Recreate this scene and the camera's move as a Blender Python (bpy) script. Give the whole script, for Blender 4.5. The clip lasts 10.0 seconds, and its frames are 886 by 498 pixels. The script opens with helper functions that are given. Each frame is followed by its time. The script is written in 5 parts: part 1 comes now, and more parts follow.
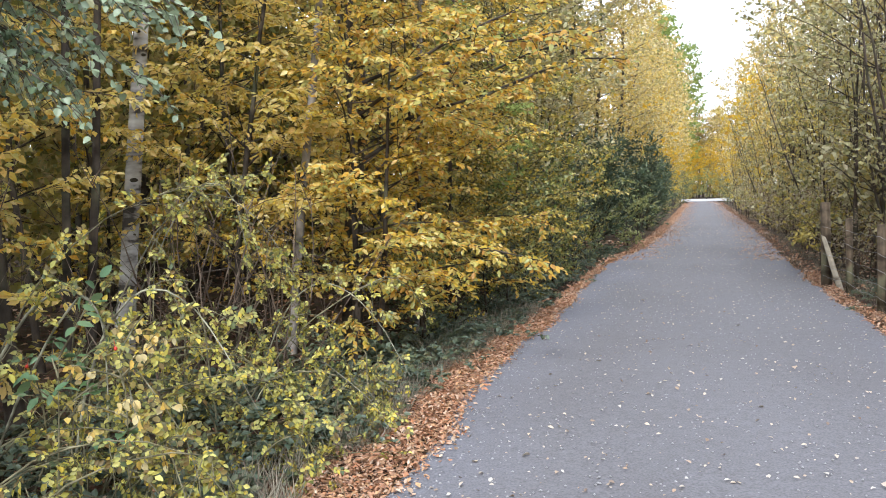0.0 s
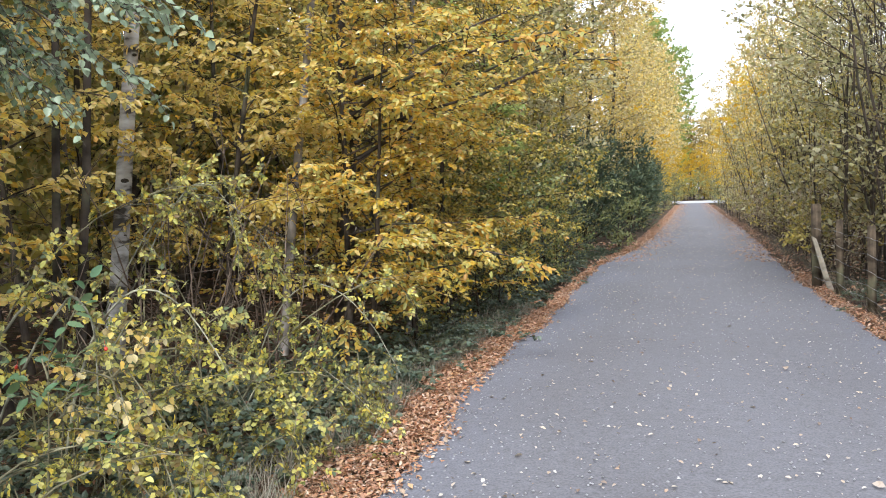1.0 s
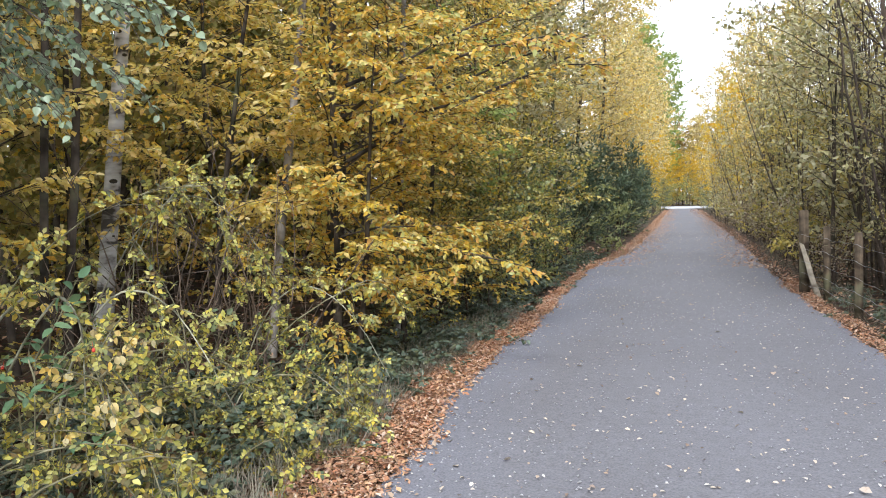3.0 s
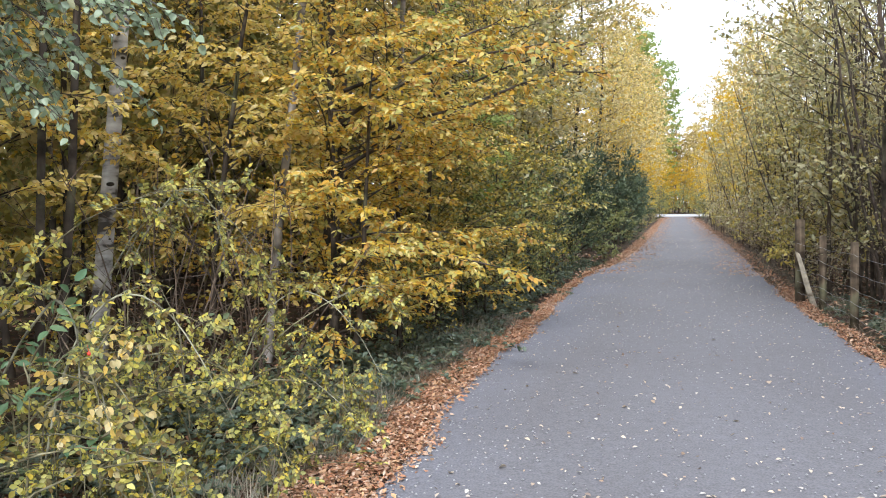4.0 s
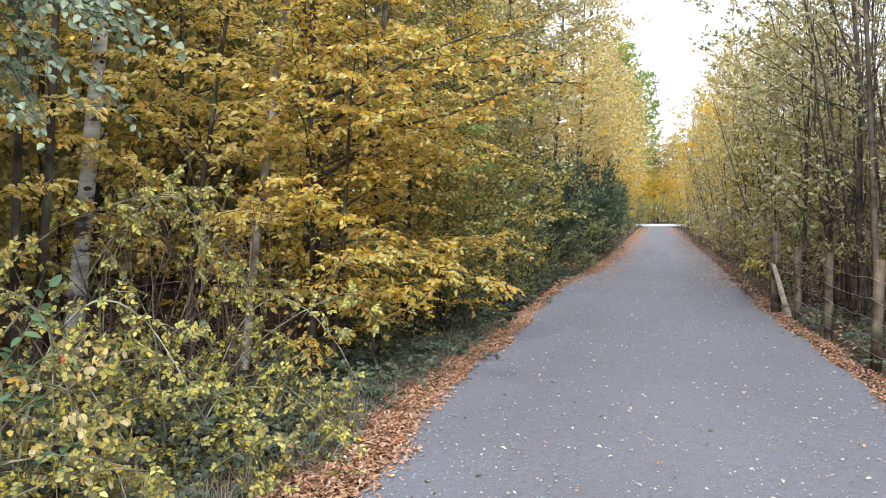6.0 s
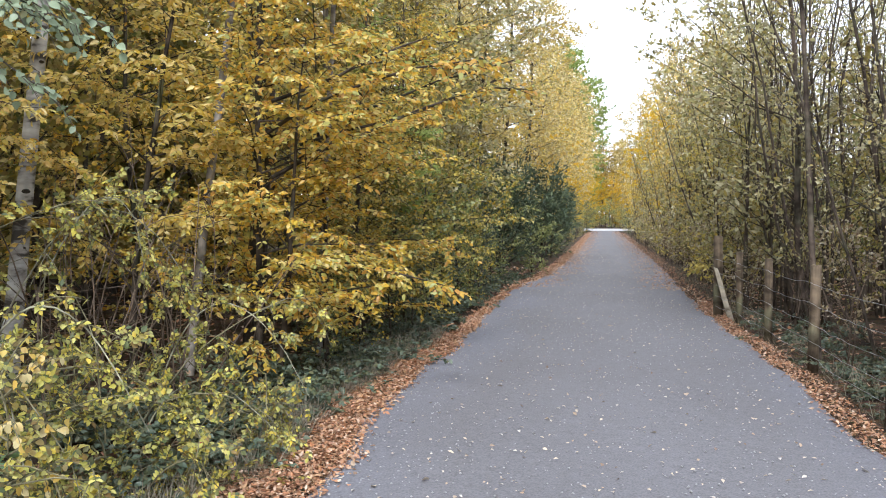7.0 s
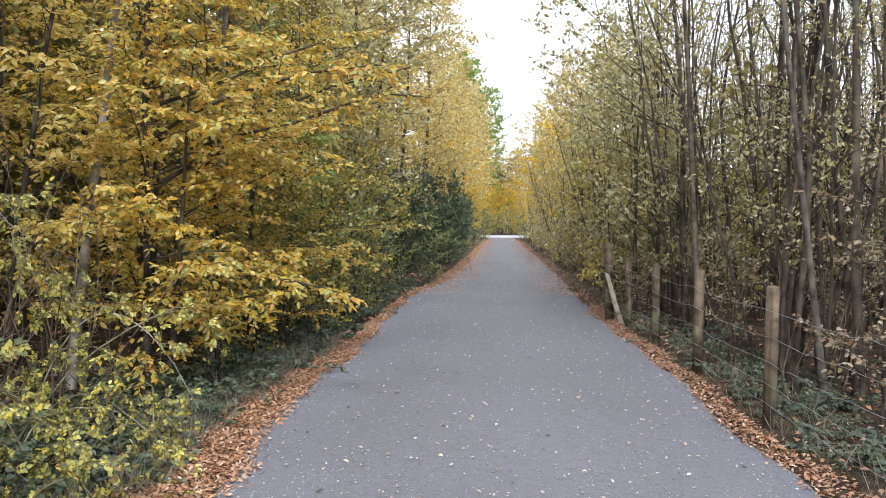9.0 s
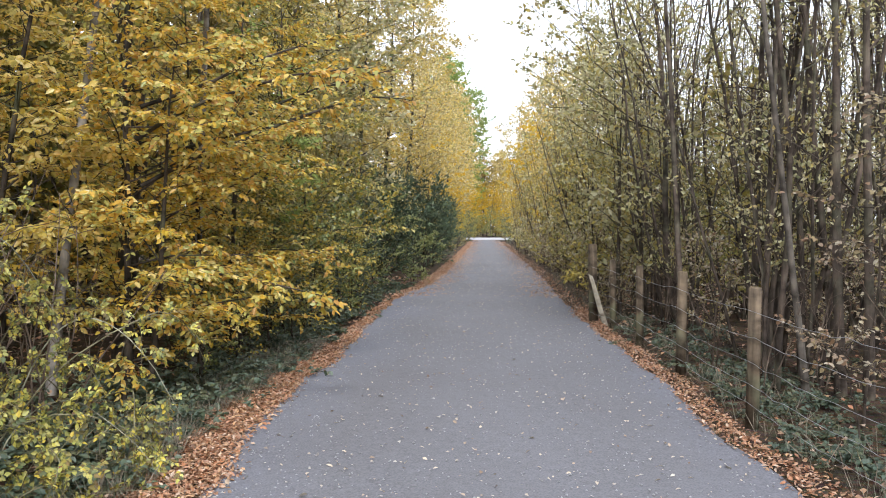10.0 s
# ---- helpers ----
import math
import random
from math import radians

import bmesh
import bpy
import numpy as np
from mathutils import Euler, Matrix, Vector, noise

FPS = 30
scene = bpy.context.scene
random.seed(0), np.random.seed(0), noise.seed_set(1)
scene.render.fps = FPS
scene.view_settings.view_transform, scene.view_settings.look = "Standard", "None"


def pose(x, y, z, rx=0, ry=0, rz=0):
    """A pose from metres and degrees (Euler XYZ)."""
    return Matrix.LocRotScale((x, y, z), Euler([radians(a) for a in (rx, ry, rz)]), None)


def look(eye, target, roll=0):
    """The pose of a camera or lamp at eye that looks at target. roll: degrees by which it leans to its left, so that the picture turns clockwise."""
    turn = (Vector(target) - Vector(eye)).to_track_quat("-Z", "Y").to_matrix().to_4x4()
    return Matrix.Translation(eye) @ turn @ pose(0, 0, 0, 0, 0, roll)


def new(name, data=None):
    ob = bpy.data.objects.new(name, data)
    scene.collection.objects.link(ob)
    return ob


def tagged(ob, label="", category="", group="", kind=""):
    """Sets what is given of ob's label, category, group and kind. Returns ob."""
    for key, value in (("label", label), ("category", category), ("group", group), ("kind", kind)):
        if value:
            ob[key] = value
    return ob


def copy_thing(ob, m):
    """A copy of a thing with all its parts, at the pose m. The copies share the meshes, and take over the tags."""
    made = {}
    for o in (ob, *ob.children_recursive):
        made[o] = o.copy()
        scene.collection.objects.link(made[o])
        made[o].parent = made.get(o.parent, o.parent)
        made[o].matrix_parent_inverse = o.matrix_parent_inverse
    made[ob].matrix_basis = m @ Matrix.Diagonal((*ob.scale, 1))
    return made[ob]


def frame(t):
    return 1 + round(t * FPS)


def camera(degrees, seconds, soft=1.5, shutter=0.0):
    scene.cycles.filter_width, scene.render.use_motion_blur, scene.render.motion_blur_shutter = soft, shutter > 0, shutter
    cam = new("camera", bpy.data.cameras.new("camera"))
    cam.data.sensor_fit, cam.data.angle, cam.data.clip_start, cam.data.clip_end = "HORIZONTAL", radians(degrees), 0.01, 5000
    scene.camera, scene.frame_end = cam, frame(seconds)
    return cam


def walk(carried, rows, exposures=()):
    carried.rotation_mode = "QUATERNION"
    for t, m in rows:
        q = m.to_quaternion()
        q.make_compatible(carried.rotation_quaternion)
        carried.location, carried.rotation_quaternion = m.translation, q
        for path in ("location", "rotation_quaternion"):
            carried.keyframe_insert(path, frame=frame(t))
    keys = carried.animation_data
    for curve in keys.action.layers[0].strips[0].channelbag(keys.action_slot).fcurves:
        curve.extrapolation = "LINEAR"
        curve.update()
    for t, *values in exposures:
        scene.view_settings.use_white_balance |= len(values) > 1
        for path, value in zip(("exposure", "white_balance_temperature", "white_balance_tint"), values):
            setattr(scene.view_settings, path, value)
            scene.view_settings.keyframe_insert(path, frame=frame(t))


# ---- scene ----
# A gravel path between a golden hornbeam wood and a fenced willow thicket, late autumn.
# x across the path (right is +), y along it, z up; the camera turns almost on the spot.
cam = camera(55.0, 10.0, soft=1.0)
ROWS = [
    (0.0, -0.145, -0.030, 1.595, 86.32, 1.70, 16.89),
    (0.5, -0.146, -0.030, 1.592, 86.36, 1.69, 16.63),
    (1.0, -0.150, -0.024, 1.586, 86.43, 1.66, 16.34),
    (1.5, -0.150, -0.022, 1.587, 86.46, 1.55, 16.10),
    (2.0, -0.153, -0.017, 1.584, 86.52, 1.48, 15.90),
    (2.5, -0.155, -0.023, 1.585, 86.54, 1.36, 15.74),
    (2.7, -0.156, -0.023, 1.585, 86.57, 1.30, 15.70),
    (3.8, -0.164, -0.021, 1.588, 86.93, 0.73, 15.43),
    (4.0, -0.165, -0.021, 1.588, 87.02, 0.64, 15.40),
    (4.5, -0.166, -0.022, 1.589, 87.20, 0.44, 15.31),
    (5.0, -0.165, -0.023, 1.590, 87.34, 0.34, 15.24),
    (5.2, -0.164, -0.025, 1.591, 87.38, 0.31, 15.17),
    (6.3, -0.145, -0.034, 1.600, 87.58, -0.08, 13.32),
    (6.5, -0.142, -0.036, 1.601, 87.64, -0.11, 12.67),
    (7.0, -0.129, -0.038, 1.600, 87.79, -0.17, 10.75),
    (7.5, -0.120, -0.031, 1.597, 87.95, -0.20, 8.70),
    (8.0, -0.110, -0.025, 1.596, 88.08, -0.19, 6.74),
    (8.5, -0.111, -0.022, 1.597, 88.18, -0.27, 5.09),
    (9.0, -0.110, -0.017, 1.599, 88.27, -0.27, 3.93),
    (9.5, -0.106, -0.008, 1.599, 88.36, -0.16, 3.22),
    (10.0, -0.100, 0.000, 1.600, 88.44, 0.00, 2.89),
]
walk(cam, [(t, pose(*row)) for t, *row in ROWS], exposures=[(0.0, 0.78, 5960, 9), (4.5, 0.74, 5960, 9), (7.0, 0.68, 5980, 9), (10.0, 0.58, 6030, 9)])

# ---- daylight under a thin bright overcast ----
world = bpy.data.worlds.new("overcast")
scene.world = world
world.use_nodes = True
wn, wl = world.node_tree.nodes, world.node_tree.links
sky = wn.new("ShaderNodeTexSky")
sky.sky_type, sky.sun_disc = "NISHITA", False
sky.sun_elevation, sky.sun_rotation = radians(42), radians(175)
sky.air_density, sky.dust_density = 1.5, 4.0
grey = wn.new("ShaderNodeHueSaturation")
grey.inputs["Saturation"].default_value = 0.35
wl.new(sky.outputs["Color"], grey.inputs["Color"])
cloud = wn.new("ShaderNodeMix")
cloud.data_type = "RGBA"
cloud.inputs["Factor"].default_value = 0.8
cloud.inputs["B"].default_value = (13.0, 13.3, 14.2, 1)
wl.new(grey.outputs["Color"], cloud.inputs["A"])
back = wn["Background"]
back.inputs["Strength"].default_value = 0.104
wl.new(cloud.outputs["Result"], back.inputs["Color"])

sun_data = bpy.data.lights.new("sun", "SUN")
sun_data.energy, sun_data.angle, sun_data.color = 2.4, radians(14), (1.0, 0.97, 0.92)
sun = new("sun", sun_data)
sun.matrix_basis = look((1.2, -9.0, 11.7), (0, 4, 0))


# ---- materials ----
def material(name, rough=0.7, spec=0.3):
    m = bpy.data.materials.new(name)
    m.use_nodes = True
    n = m.node_tree.nodes
    b = n["Principled BSDF"]
    b.inputs["Roughness"].default_value = rough
    b.inputs["Specular IOR Level"].default_value = spec
    return m, n, m.node_tree.links, b


def ramp(n, stops, interp="LINEAR"):
    r = n.new("ShaderNodeValToRGB")
    r.color_ramp.interpolation = interp
    el = r.color_ramp.elements
    while len(el) < len(stops):
        el.new(0.5)
    for e, (p, c) in zip(el, stops):
        e.position, e.color = p, (*c, 1)
    return r


def texture(n, l, kind, scale, detail=4.0, coords="Object", stretch=(1, 1, 1)):
    co, mp, tx = n.new("ShaderNodeTexCoord"), n.new("ShaderNodeMapping"), n.new(kind)
    mp.inputs["Scale"].default_value = stretch
    tx.inputs["Scale"].default_value = scale
    if "Detail" in tx.inputs:
        tx.inputs["Detail"].default_value = detail
    l.new(co.outputs[coords], mp.inputs["Vector"])
    l.new(mp.outputs["Vector"], tx.inputs["Vector"])
    return tx


def mix(n, l, fac, a, b, how="MIX"):
    x = n.new("ShaderNodeMix")
    x.data_type, x.blend_type = "RGBA", how
    for socket, value in (("Factor", fac), ("A", a), ("B", b)):
        if isinstance(value, (int, float)):
            x.inputs[socket].default_value = value
        elif isinstance(value, tuple):
            x.inputs[socket].default_value = (*value, 1)
        else:
            l.new(value, x.inputs[socket])
    return x.outputs["Result"]


def relief(n, l, b, height, strength, distance):
    bump = n.new("ShaderNodeBump")
    bump.inputs["Strength"].default_value, bump.inputs["Distance"].default_value = strength, distance
    l.new(height, bump.inputs["Height"])
    l.new(bump.outputs["Normal"], b.inputs["Normal"])


def leaf_material(name, colours, thin=0.4, rough=0.5, spec=0.25, spread=0.35):
    """Leaves that differ one from another, with blotches, letting some light through."""
    m, n, l, b = material(name, rough, spec)
    geo, info = n.new("ShaderNodeNewGeometry"), n.new("ShaderNodeObjectInfo")
    add = n.new("ShaderNodeMath")
    add.operation = "MULTIPLY_ADD"
    add.inputs[1].default_value = spread
    l.new(info.outputs["Random"], add.inputs[0])
    l.new(geo.outputs["Random Per Island"], add.inputs[2])
    wrap = n.new("ShaderNodeMath")
    wrap.operation = "PINGPONG"
    wrap.inputs[1].default_value = 1.0
    l.new(add.outputs[0], wrap.inputs[0])
    r = ramp(n, [(i / (len(colours) - 1), c) for i, c in enumerate(colours)])
    l.new(wrap.outputs[0], r.inputs["Fac"])
    blot = texture(n, l, "ShaderNodeTexNoise", 60.0, 3.0)
    f = ramp(n, [(0.52, (0, 0, 0)), (0.75, (0.6, 0.6, 0.6))])
    l.new(blot.outputs["Fac"], f.inputs["Fac"])
    dull = mix(n, l, 1.0, r.outputs["Color"], (0.62, 0.5, 0.42), "MULTIPLY")
    col = mix(n, l, f.outputs["Color"], r.outputs["Color"], dull)
    l.new(col, b.inputs["Base Color"])
    tr, sh, out = n.new("ShaderNodeBsdfTranslucent"), n.new("ShaderNodeMixShader"), n["Material Output"]
    l.new(col, tr.inputs["Color"])
    sh.inputs[0].default_value = thin
    l.new(b.outputs[0], sh.inputs[1])
    l.new(tr.outputs[0], sh.inputs[2])
    l.new(sh.outputs[0], out.inputs["Surface"])
    return m


def bark_material(name, dark, light, scale=9.0, stretch=(1, 1, 0.18), moss=None):
    m, n, l, b = material(name, 0.85, 0.2)
    t = texture(n, l, "ShaderNodeTexNoise", scale, 6.0, stretch=stretch)
    r = ramp(n, [(0.3, dark), (0.7, light)])
    l.new(t.outputs["Fac"], r.inputs["Fac"])
    col = r.outputs["Color"]
    if moss:
        t2 = texture(n, l, "ShaderNodeTexNoise", 2.2, 3.0)
        r2 = ramp(n, [(0.5, (0, 0, 0)), (0.68, (0.7, 0.7, 0.7))])
        l.new(t2.outputs["Fac"], r2.inputs["Fac"])
        col = mix(n, l, r2.outputs["Color"], col, moss)
    blotch = texture(n, l, "ShaderNodeTexNoise", 5.0, 5.0, stretch=(1, 1, 1.4))
    r3 = ramp(n, [(0.36, (0.45, 0.43, 0.41)), (0.5, (1, 1, 1)), (0.66, (1.45, 1.42, 1.36))])
    l.new(blotch.outputs["Fac"], r3.inputs["Fac"])
    col = mix(n, l, 1.0, col, r3.outputs["Color"], "MULTIPLY")
    l.new(col, b.inputs["Base Color"])
    fine = texture(n, l, "ShaderNodeTexNoise", scale * 5, 5.0, stretch=stretch)
    relief(n, l, b, fine.outputs["Fac"], 0.8, 0.012)
    return m


GOLD = leaf_material("hornbeam_leaf", [(0.31, 0.29, 0.068), (0.66, 0.46, 0.05), (0.84, 0.61, 0.075), (0.51, 0.41, 0.07), (0.86, 0.71, 0.29), (0.76, 0.50, 0.05), (0.49, 0.26, 0.06), (0.76, 0.47, 0.055), (0.39, 0.41, 0.12), (0.69, 0.58, 0.16)], 0.52, 0.36, 0.65)
PEACH = leaf_material("pale_hornbeam_leaf", [(0.48, 0.40, 0.10), (0.84, 0.66, 0.20), (0.86, 0.73, 0.36), (0.62, 0.46, 0.08), (0.84, 0.60, 0.20), (0.60, 0.55, 0.18), (0.80, 0.58, 0.09)], 0.62, 0.36, 0.65)
OLIVE = leaf_material("young_tree_leaf", [(0.10, 0.13, 0.04), (0.24, 0.22, 0.05), (0.42, 0.34, 0.08), (0.17, 0.20, 0.06), (0.34, 0.24, 0.08), (0.48, 0.42, 0.16)], 0.35, 0.45, 0.4)
BRIAR = leaf_material("briar_leaf", [(0.07, 0.11, 0.04), (0.28, 0.27, 0.05), (0.60, 0.52, 0.09), (0.11, 0.15, 0.05), (0.60, 0.45, 0.06), (0.42, 0.42, 0.11), (0.20, 0.13, 0.045), (0.09, 0.12, 0.06), (0.66, 0.60, 0.18)], 0.28, 0.5, 0.3, 0.9)
SILVER = leaf_material("poplar_leaf", [(0.14, 0.21, 0.11), (0.30, 0.37, 0.26), (0.12, 0.18, 0.09), (0.38, 0.44, 0.34), (0.22, 0.31, 0.14), (0.36, 0.41, 0.30), (0.50, 0.43, 0.15)], 0.3, 0.42, 0.5, 0.0)
BRAMBLE = leaf_material("bramble_leaf", [(0.045, 0.072, 0.048), (0.08, 0.11, 0.075), (0.125, 0.16, 0.115), (0.06, 0.088, 0.055), (0.13, 0.135, 0.065), (0.085, 0.125, 0.09)], 0.2, 0.42, 0.5)
DOGWOOD = leaf_material("dogwood_leaf", [(0.07, 0.14, 0.05), (0.12, 0.21, 0.08), (0.09, 0.17, 0.08), (0.17, 0.25, 0.11)], 0.25, 0.4, 0.5)
GREEN = leaf_material("green_shrub_leaf", [(0.08, 0.13, 0.05), (0.15, 0.20, 0.06), (0.26, 0.29, 0.09), (0.42, 0.38, 0.11), (0.12, 0.17, 0.06), (0.34, 0.34, 0.16)], 0.3, 0.42, 0.5)
TURNING = leaf_material("turning_hornbeam_leaf", [(0.08, 0.12, 0.035), (0.28, 0.24, 0.05), (0.62, 0.48, 0.08), (0.13, 0.19, 0.045), (0.38, 0.32, 0.08), (0.68, 0.58, 0.20), (0.18, 0.16, 0.05), (0.64, 0.44, 0.05)], 0.4, 0.4, 0.5)
# the palest green stands for lit shoot tips, painted into the leaf colour
YEW = leaf_material("yew_leaf", [(0.028, 0.048, 0.03), (0.05, 0.08, 0.048), (0.09, 0.125, 0.065), (0.04, 0.065, 0.04), (0.14, 0.17, 0.09)], 0.15, 0.5, 0.35)
# cream tones: pale leaves, and leaf highlights painted into the colour
WILLOW = leaf_material("willow_leaf", [(0.11, 0.13, 0.055), (0.30, 0.28, 0.10), (0.56, 0.51, 0.24), (0.18, 0.19, 0.08), (0.54, 0.43, 0.12), (0.26, 0.19, 0.08), (0.58, 0.54, 0.33), (0.40, 0.37, 0.18)], 0.35, 0.4, 0.6)
PALE = leaf_material("pale_tree_leaf", [(0.26, 0.23, 0.09), (0.62, 0.51, 0.17), (0.72, 0.53, 0.13), (0.34, 0.33, 0.14), (0.70, 0.47, 0.10), (0.74, 0.65, 0.36), (0.32, 0.24, 0.09)], 0.4, 0.45, 0.4)
GOLDWILLOW = leaf_material("yellow_willow_leaf", [(0.42, 0.37, 0.09), (0.60, 0.48, 0.10), (0.66, 0.54, 0.16), (0.30, 0.30, 0.10), (0.56, 0.40, 0.08)], 0.4, 0.42, 0.5)
YELLOW = leaf_material("bright_yellow_leaf", [(0.62, 0.42, 0.03), (0.72, 0.50, 0.04), (0.66, 0.38, 0.03), (0.55, 0.45, 0.07)], 0.5)
FRESH = leaf_material("tall_poplar_leaf", [(0.20, 0.28, 0.08), (0.28, 0.36, 0.10), (0.36, 0.40, 0.12)], 0.5)
PALEGREEN = leaf_material("pale_green_leaf", [(0.13, 0.17, 0.07), (0.28, 0.32, 0.13), (0.42, 0.43, 0.20), (0.20, 0.25, 0.10), (0.36, 0.34, 0.11)], 0.35, 0.4, 0.5)
LITTER = leaf_material("litter_leaf", [(0.15, 0.075, 0.045), (0.38, 0.18, 0.09), (0.50, 0.28, 0.17), (0.24, 0.115, 0.065), (0.64, 0.49, 0.37), (0.44, 0.19, 0.09), (0.33, 0.20, 0.12), (0.56, 0.34, 0.18)], 0.08, 0.5, 0.4)
DRYLEAF = leaf_material("dry_pale_leaf", [(0.43, 0.36, 0.28), (0.52, 0.48, 0.42), (0.36, 0.24, 0.15), (0.57, 0.54, 0.49), (0.17, 0.10, 0.06), (0.60, 0.50, 0.38), (0.50, 0.42, 0.33)], 0.1, 0.5, 0.4, 0.9)
BEECHDRY = leaf_material("withered_leaf", [(0.26, 0.18, 0.11), (0.52, 0.43, 0.30), (0.40, 0.34, 0.16), (0.24, 0.14, 0.08), (0.60, 0.55, 0.42)], 0.3, 0.45, 0.4)
GRASS = leaf_material("verge_grass", [(0.12, 0.14, 0.09), (0.22, 0.22, 0.15), (0.34, 0.30, 0.23), (0.15, 0.17, 0.12), (0.38, 0.33, 0.26), (0.22, 0.17, 0.13)], 0.2)

BARK = bark_material("dark_bark", (0.026, 0.021, 0.017), (0.085, 0.067, 0.052), moss=(0.07, 0.08, 0.04))
STEM = bark_material("willow_bark", (0.036, 0.028, 0.022), (0.13, 0.10, 0.08), 14.0, moss=(0.12, 0.12, 0.08))
GREYBARK = bark_material("grey_bark", (0.055, 0.046, 0.038), (0.18, 0.155, 0.13), 11.0)
PALEBARK = bark_material("smooth_pale_bark", (0.10, 0.088, 0.075), (0.34, 0.31, 0.28), 7.0)
CANE = bark_material("briar_cane", (0.10, 0.09, 0.05), (0.26, 0.24, 0.15), 20.0)
PALECANE = bark_material("pale_cane", (0.17, 0.165, 0.115), (0.36, 0.35, 0.26), 20.0)
POST = bark_material("weathered_post", (0.062, 0.046, 0.032), (0.17, 0.128, 0.088), 16.0, (1, 1, 0.08), moss=(0.15, 0.16, 0.10))
POSTTOP = bark_material("sawn_post_end", (0.20, 0.15, 0.085), (0.32, 0.25, 0.15), 30.0, (1, 1, 1))
STAKE = bark_material("pale_split_wood", (0.30, 0.26, 0.20), (0.52, 0.46, 0.37), 22.0, (1, 1, 0.06))


def birch_material():
    m, n, l, b = material("birch_bark", 0.6, 0.3)
    t = texture(n, l, "ShaderNodeTexNoise", 4.0, 4.0, stretch=(1, 1, 2.6))
    r = ramp(n, [(0.38, (0.06, 0.052, 0.045)), (0.45, (0.30, 0.285, 0.265)), (0.56, (0.44, 0.425, 0.40)), (0.75, (0.60, 0.585, 0.555))])
    l.new(t.outputs["Fac"], r.inputs["Fac"])
    t2 = texture(n, l, "ShaderNodeTexNoise", 3.0, 3.0)
    r2 = ramp(n, [(0.45, (1, 1, 1)), (0.75, (0.55, 0.52, 0.46))])
    l.new(t2.outputs["Fac"], r2.inputs["Fac"])
    l.new(mix(n, l, 1.0, r.outputs["Color"], r2.outputs["Color"], "MULTIPLY"), b.inputs["Base Color"])
    relief(n, l, b, t.outputs["Fac"], 0.4, 0.006)
    return m


def gravel_material():
    """Trodden fine gravel: brownish grit down the middle, looser and paler blue-grey chips towards both sides."""
    m, n, l, b = material("fine_gravel", 0.85, 0.25)
    big = texture(n, l, "ShaderNodeTexNoise", 0.5, 6.0, stretch=(1, 0.5, 1))
    r = ramp(n, [(0.3, (0.138, 0.132, 0.141)), (0.48, (0.152, 0.148, 0.159)), (0.62, (0.160, 0.156, 0.169)), (0.75, (0.174, 0.170, 0.186))])
    l.new(big.outputs["Fac"], r.inputs["Fac"])
    grit = texture(n, l, "ShaderNodeTexNoise", 70.0, 6.0)
    r2 = ramp(n, [(0.32, (0.74, 0.73, 0.73)), (0.5, (1, 1, 1)), (0.7, (1.22, 1.22, 1.24))])
    l.new(grit.outputs["Fac"], r2.inputs["Fac"])
    col = mix(n, l, 1.0, r.outputs["Color"], r2.outputs["Color"], "MULTIPLY")
    mottle = texture(n, l, "ShaderNodeTexNoise", 13.0, 4.0)
    r6 = ramp(n, [(0.34, (0.93, 0.925, 0.915)), (0.5, (1, 1, 1)), (0.68, (1.04, 1.04, 1.05))])
    l.new(mottle.outputs["Fac"], r6.inputs["Fac"])
    col = mix(n, l, 1.0, col, r6.outputs["Color"], "MULTIPLY")
    # distance from the middle of the path, broken up by noise: how loose the gravel lies
    co, xyz, off = n.new("ShaderNodeTexCoord"), n.new("ShaderNodeSeparateXYZ"), n.new("ShaderNodeMath")
    l.new(co.outputs["Object"], xyz.inputs["Vector"])
    off.operation = "ABSOLUTE"
    l.new(xyz.outputs["X"], off.inputs[0])
    ragged = n.new("ShaderNodeMath")
    ragged.operation = "MULTIPLY_ADD"
    ragged.inputs[1].default_value = 1.3
    l.new(big.outputs["Fac"], ragged.inputs[0])
    l.new(off.outputs[0], ragged.inputs[2])
    loose = ramp(n, [(0.0, (0, 0, 0)), (1.0, (1, 1, 1))])
    span = n.new("ShaderNodeMapRange")
    span.inputs["From Min"].default_value, span.inputs["From Max"].default_value = 1.75, 2.5
    l.new(ragged.outputs[0], span.inputs["Value"])
    l.new(span.outputs["Result"], loose.inputs["Fac"])
    col = mix(n, l, loose.outputs["Color"], col, mix(n, l, 1.0, col, (1.10, 1.13, 1.20), "MULTIPLY"))
    chip = texture(n, l, "ShaderNodeTexVoronoi", 62.0)
    r3 = ramp(n, [(0.10, (0.8, 0.8, 0.8)), (0.22, (0, 0, 0))])
    l.new(chip.outputs["Distance"], r3.inputs["Fac"])
    some = texture(n, l, "ShaderNodeTexNoise", 9.0, 5.0)
    r4 = ramp(n, [(0.52, (0.0, 0.0, 0.0)), (0.70, (0.7, 0.7, 0.7))])
    l.new(some.outputs["Fac"], r4.inputs["Fac"])
    f = mix(n, l, 1.0, r3.outputs["Color"], mix(n, l, 1.0, r4.outputs["Color"], loose.outputs["Color"], "ADD"), "MULTIPLY")
    col = mix(n, l, f, col, (0.44, 0.43, 0.45))
    l.new(col, b.inputs["Base Color"])
    relief(n, l, b, grit.outputs["Fac"], 0.5, 0.010)
    return m


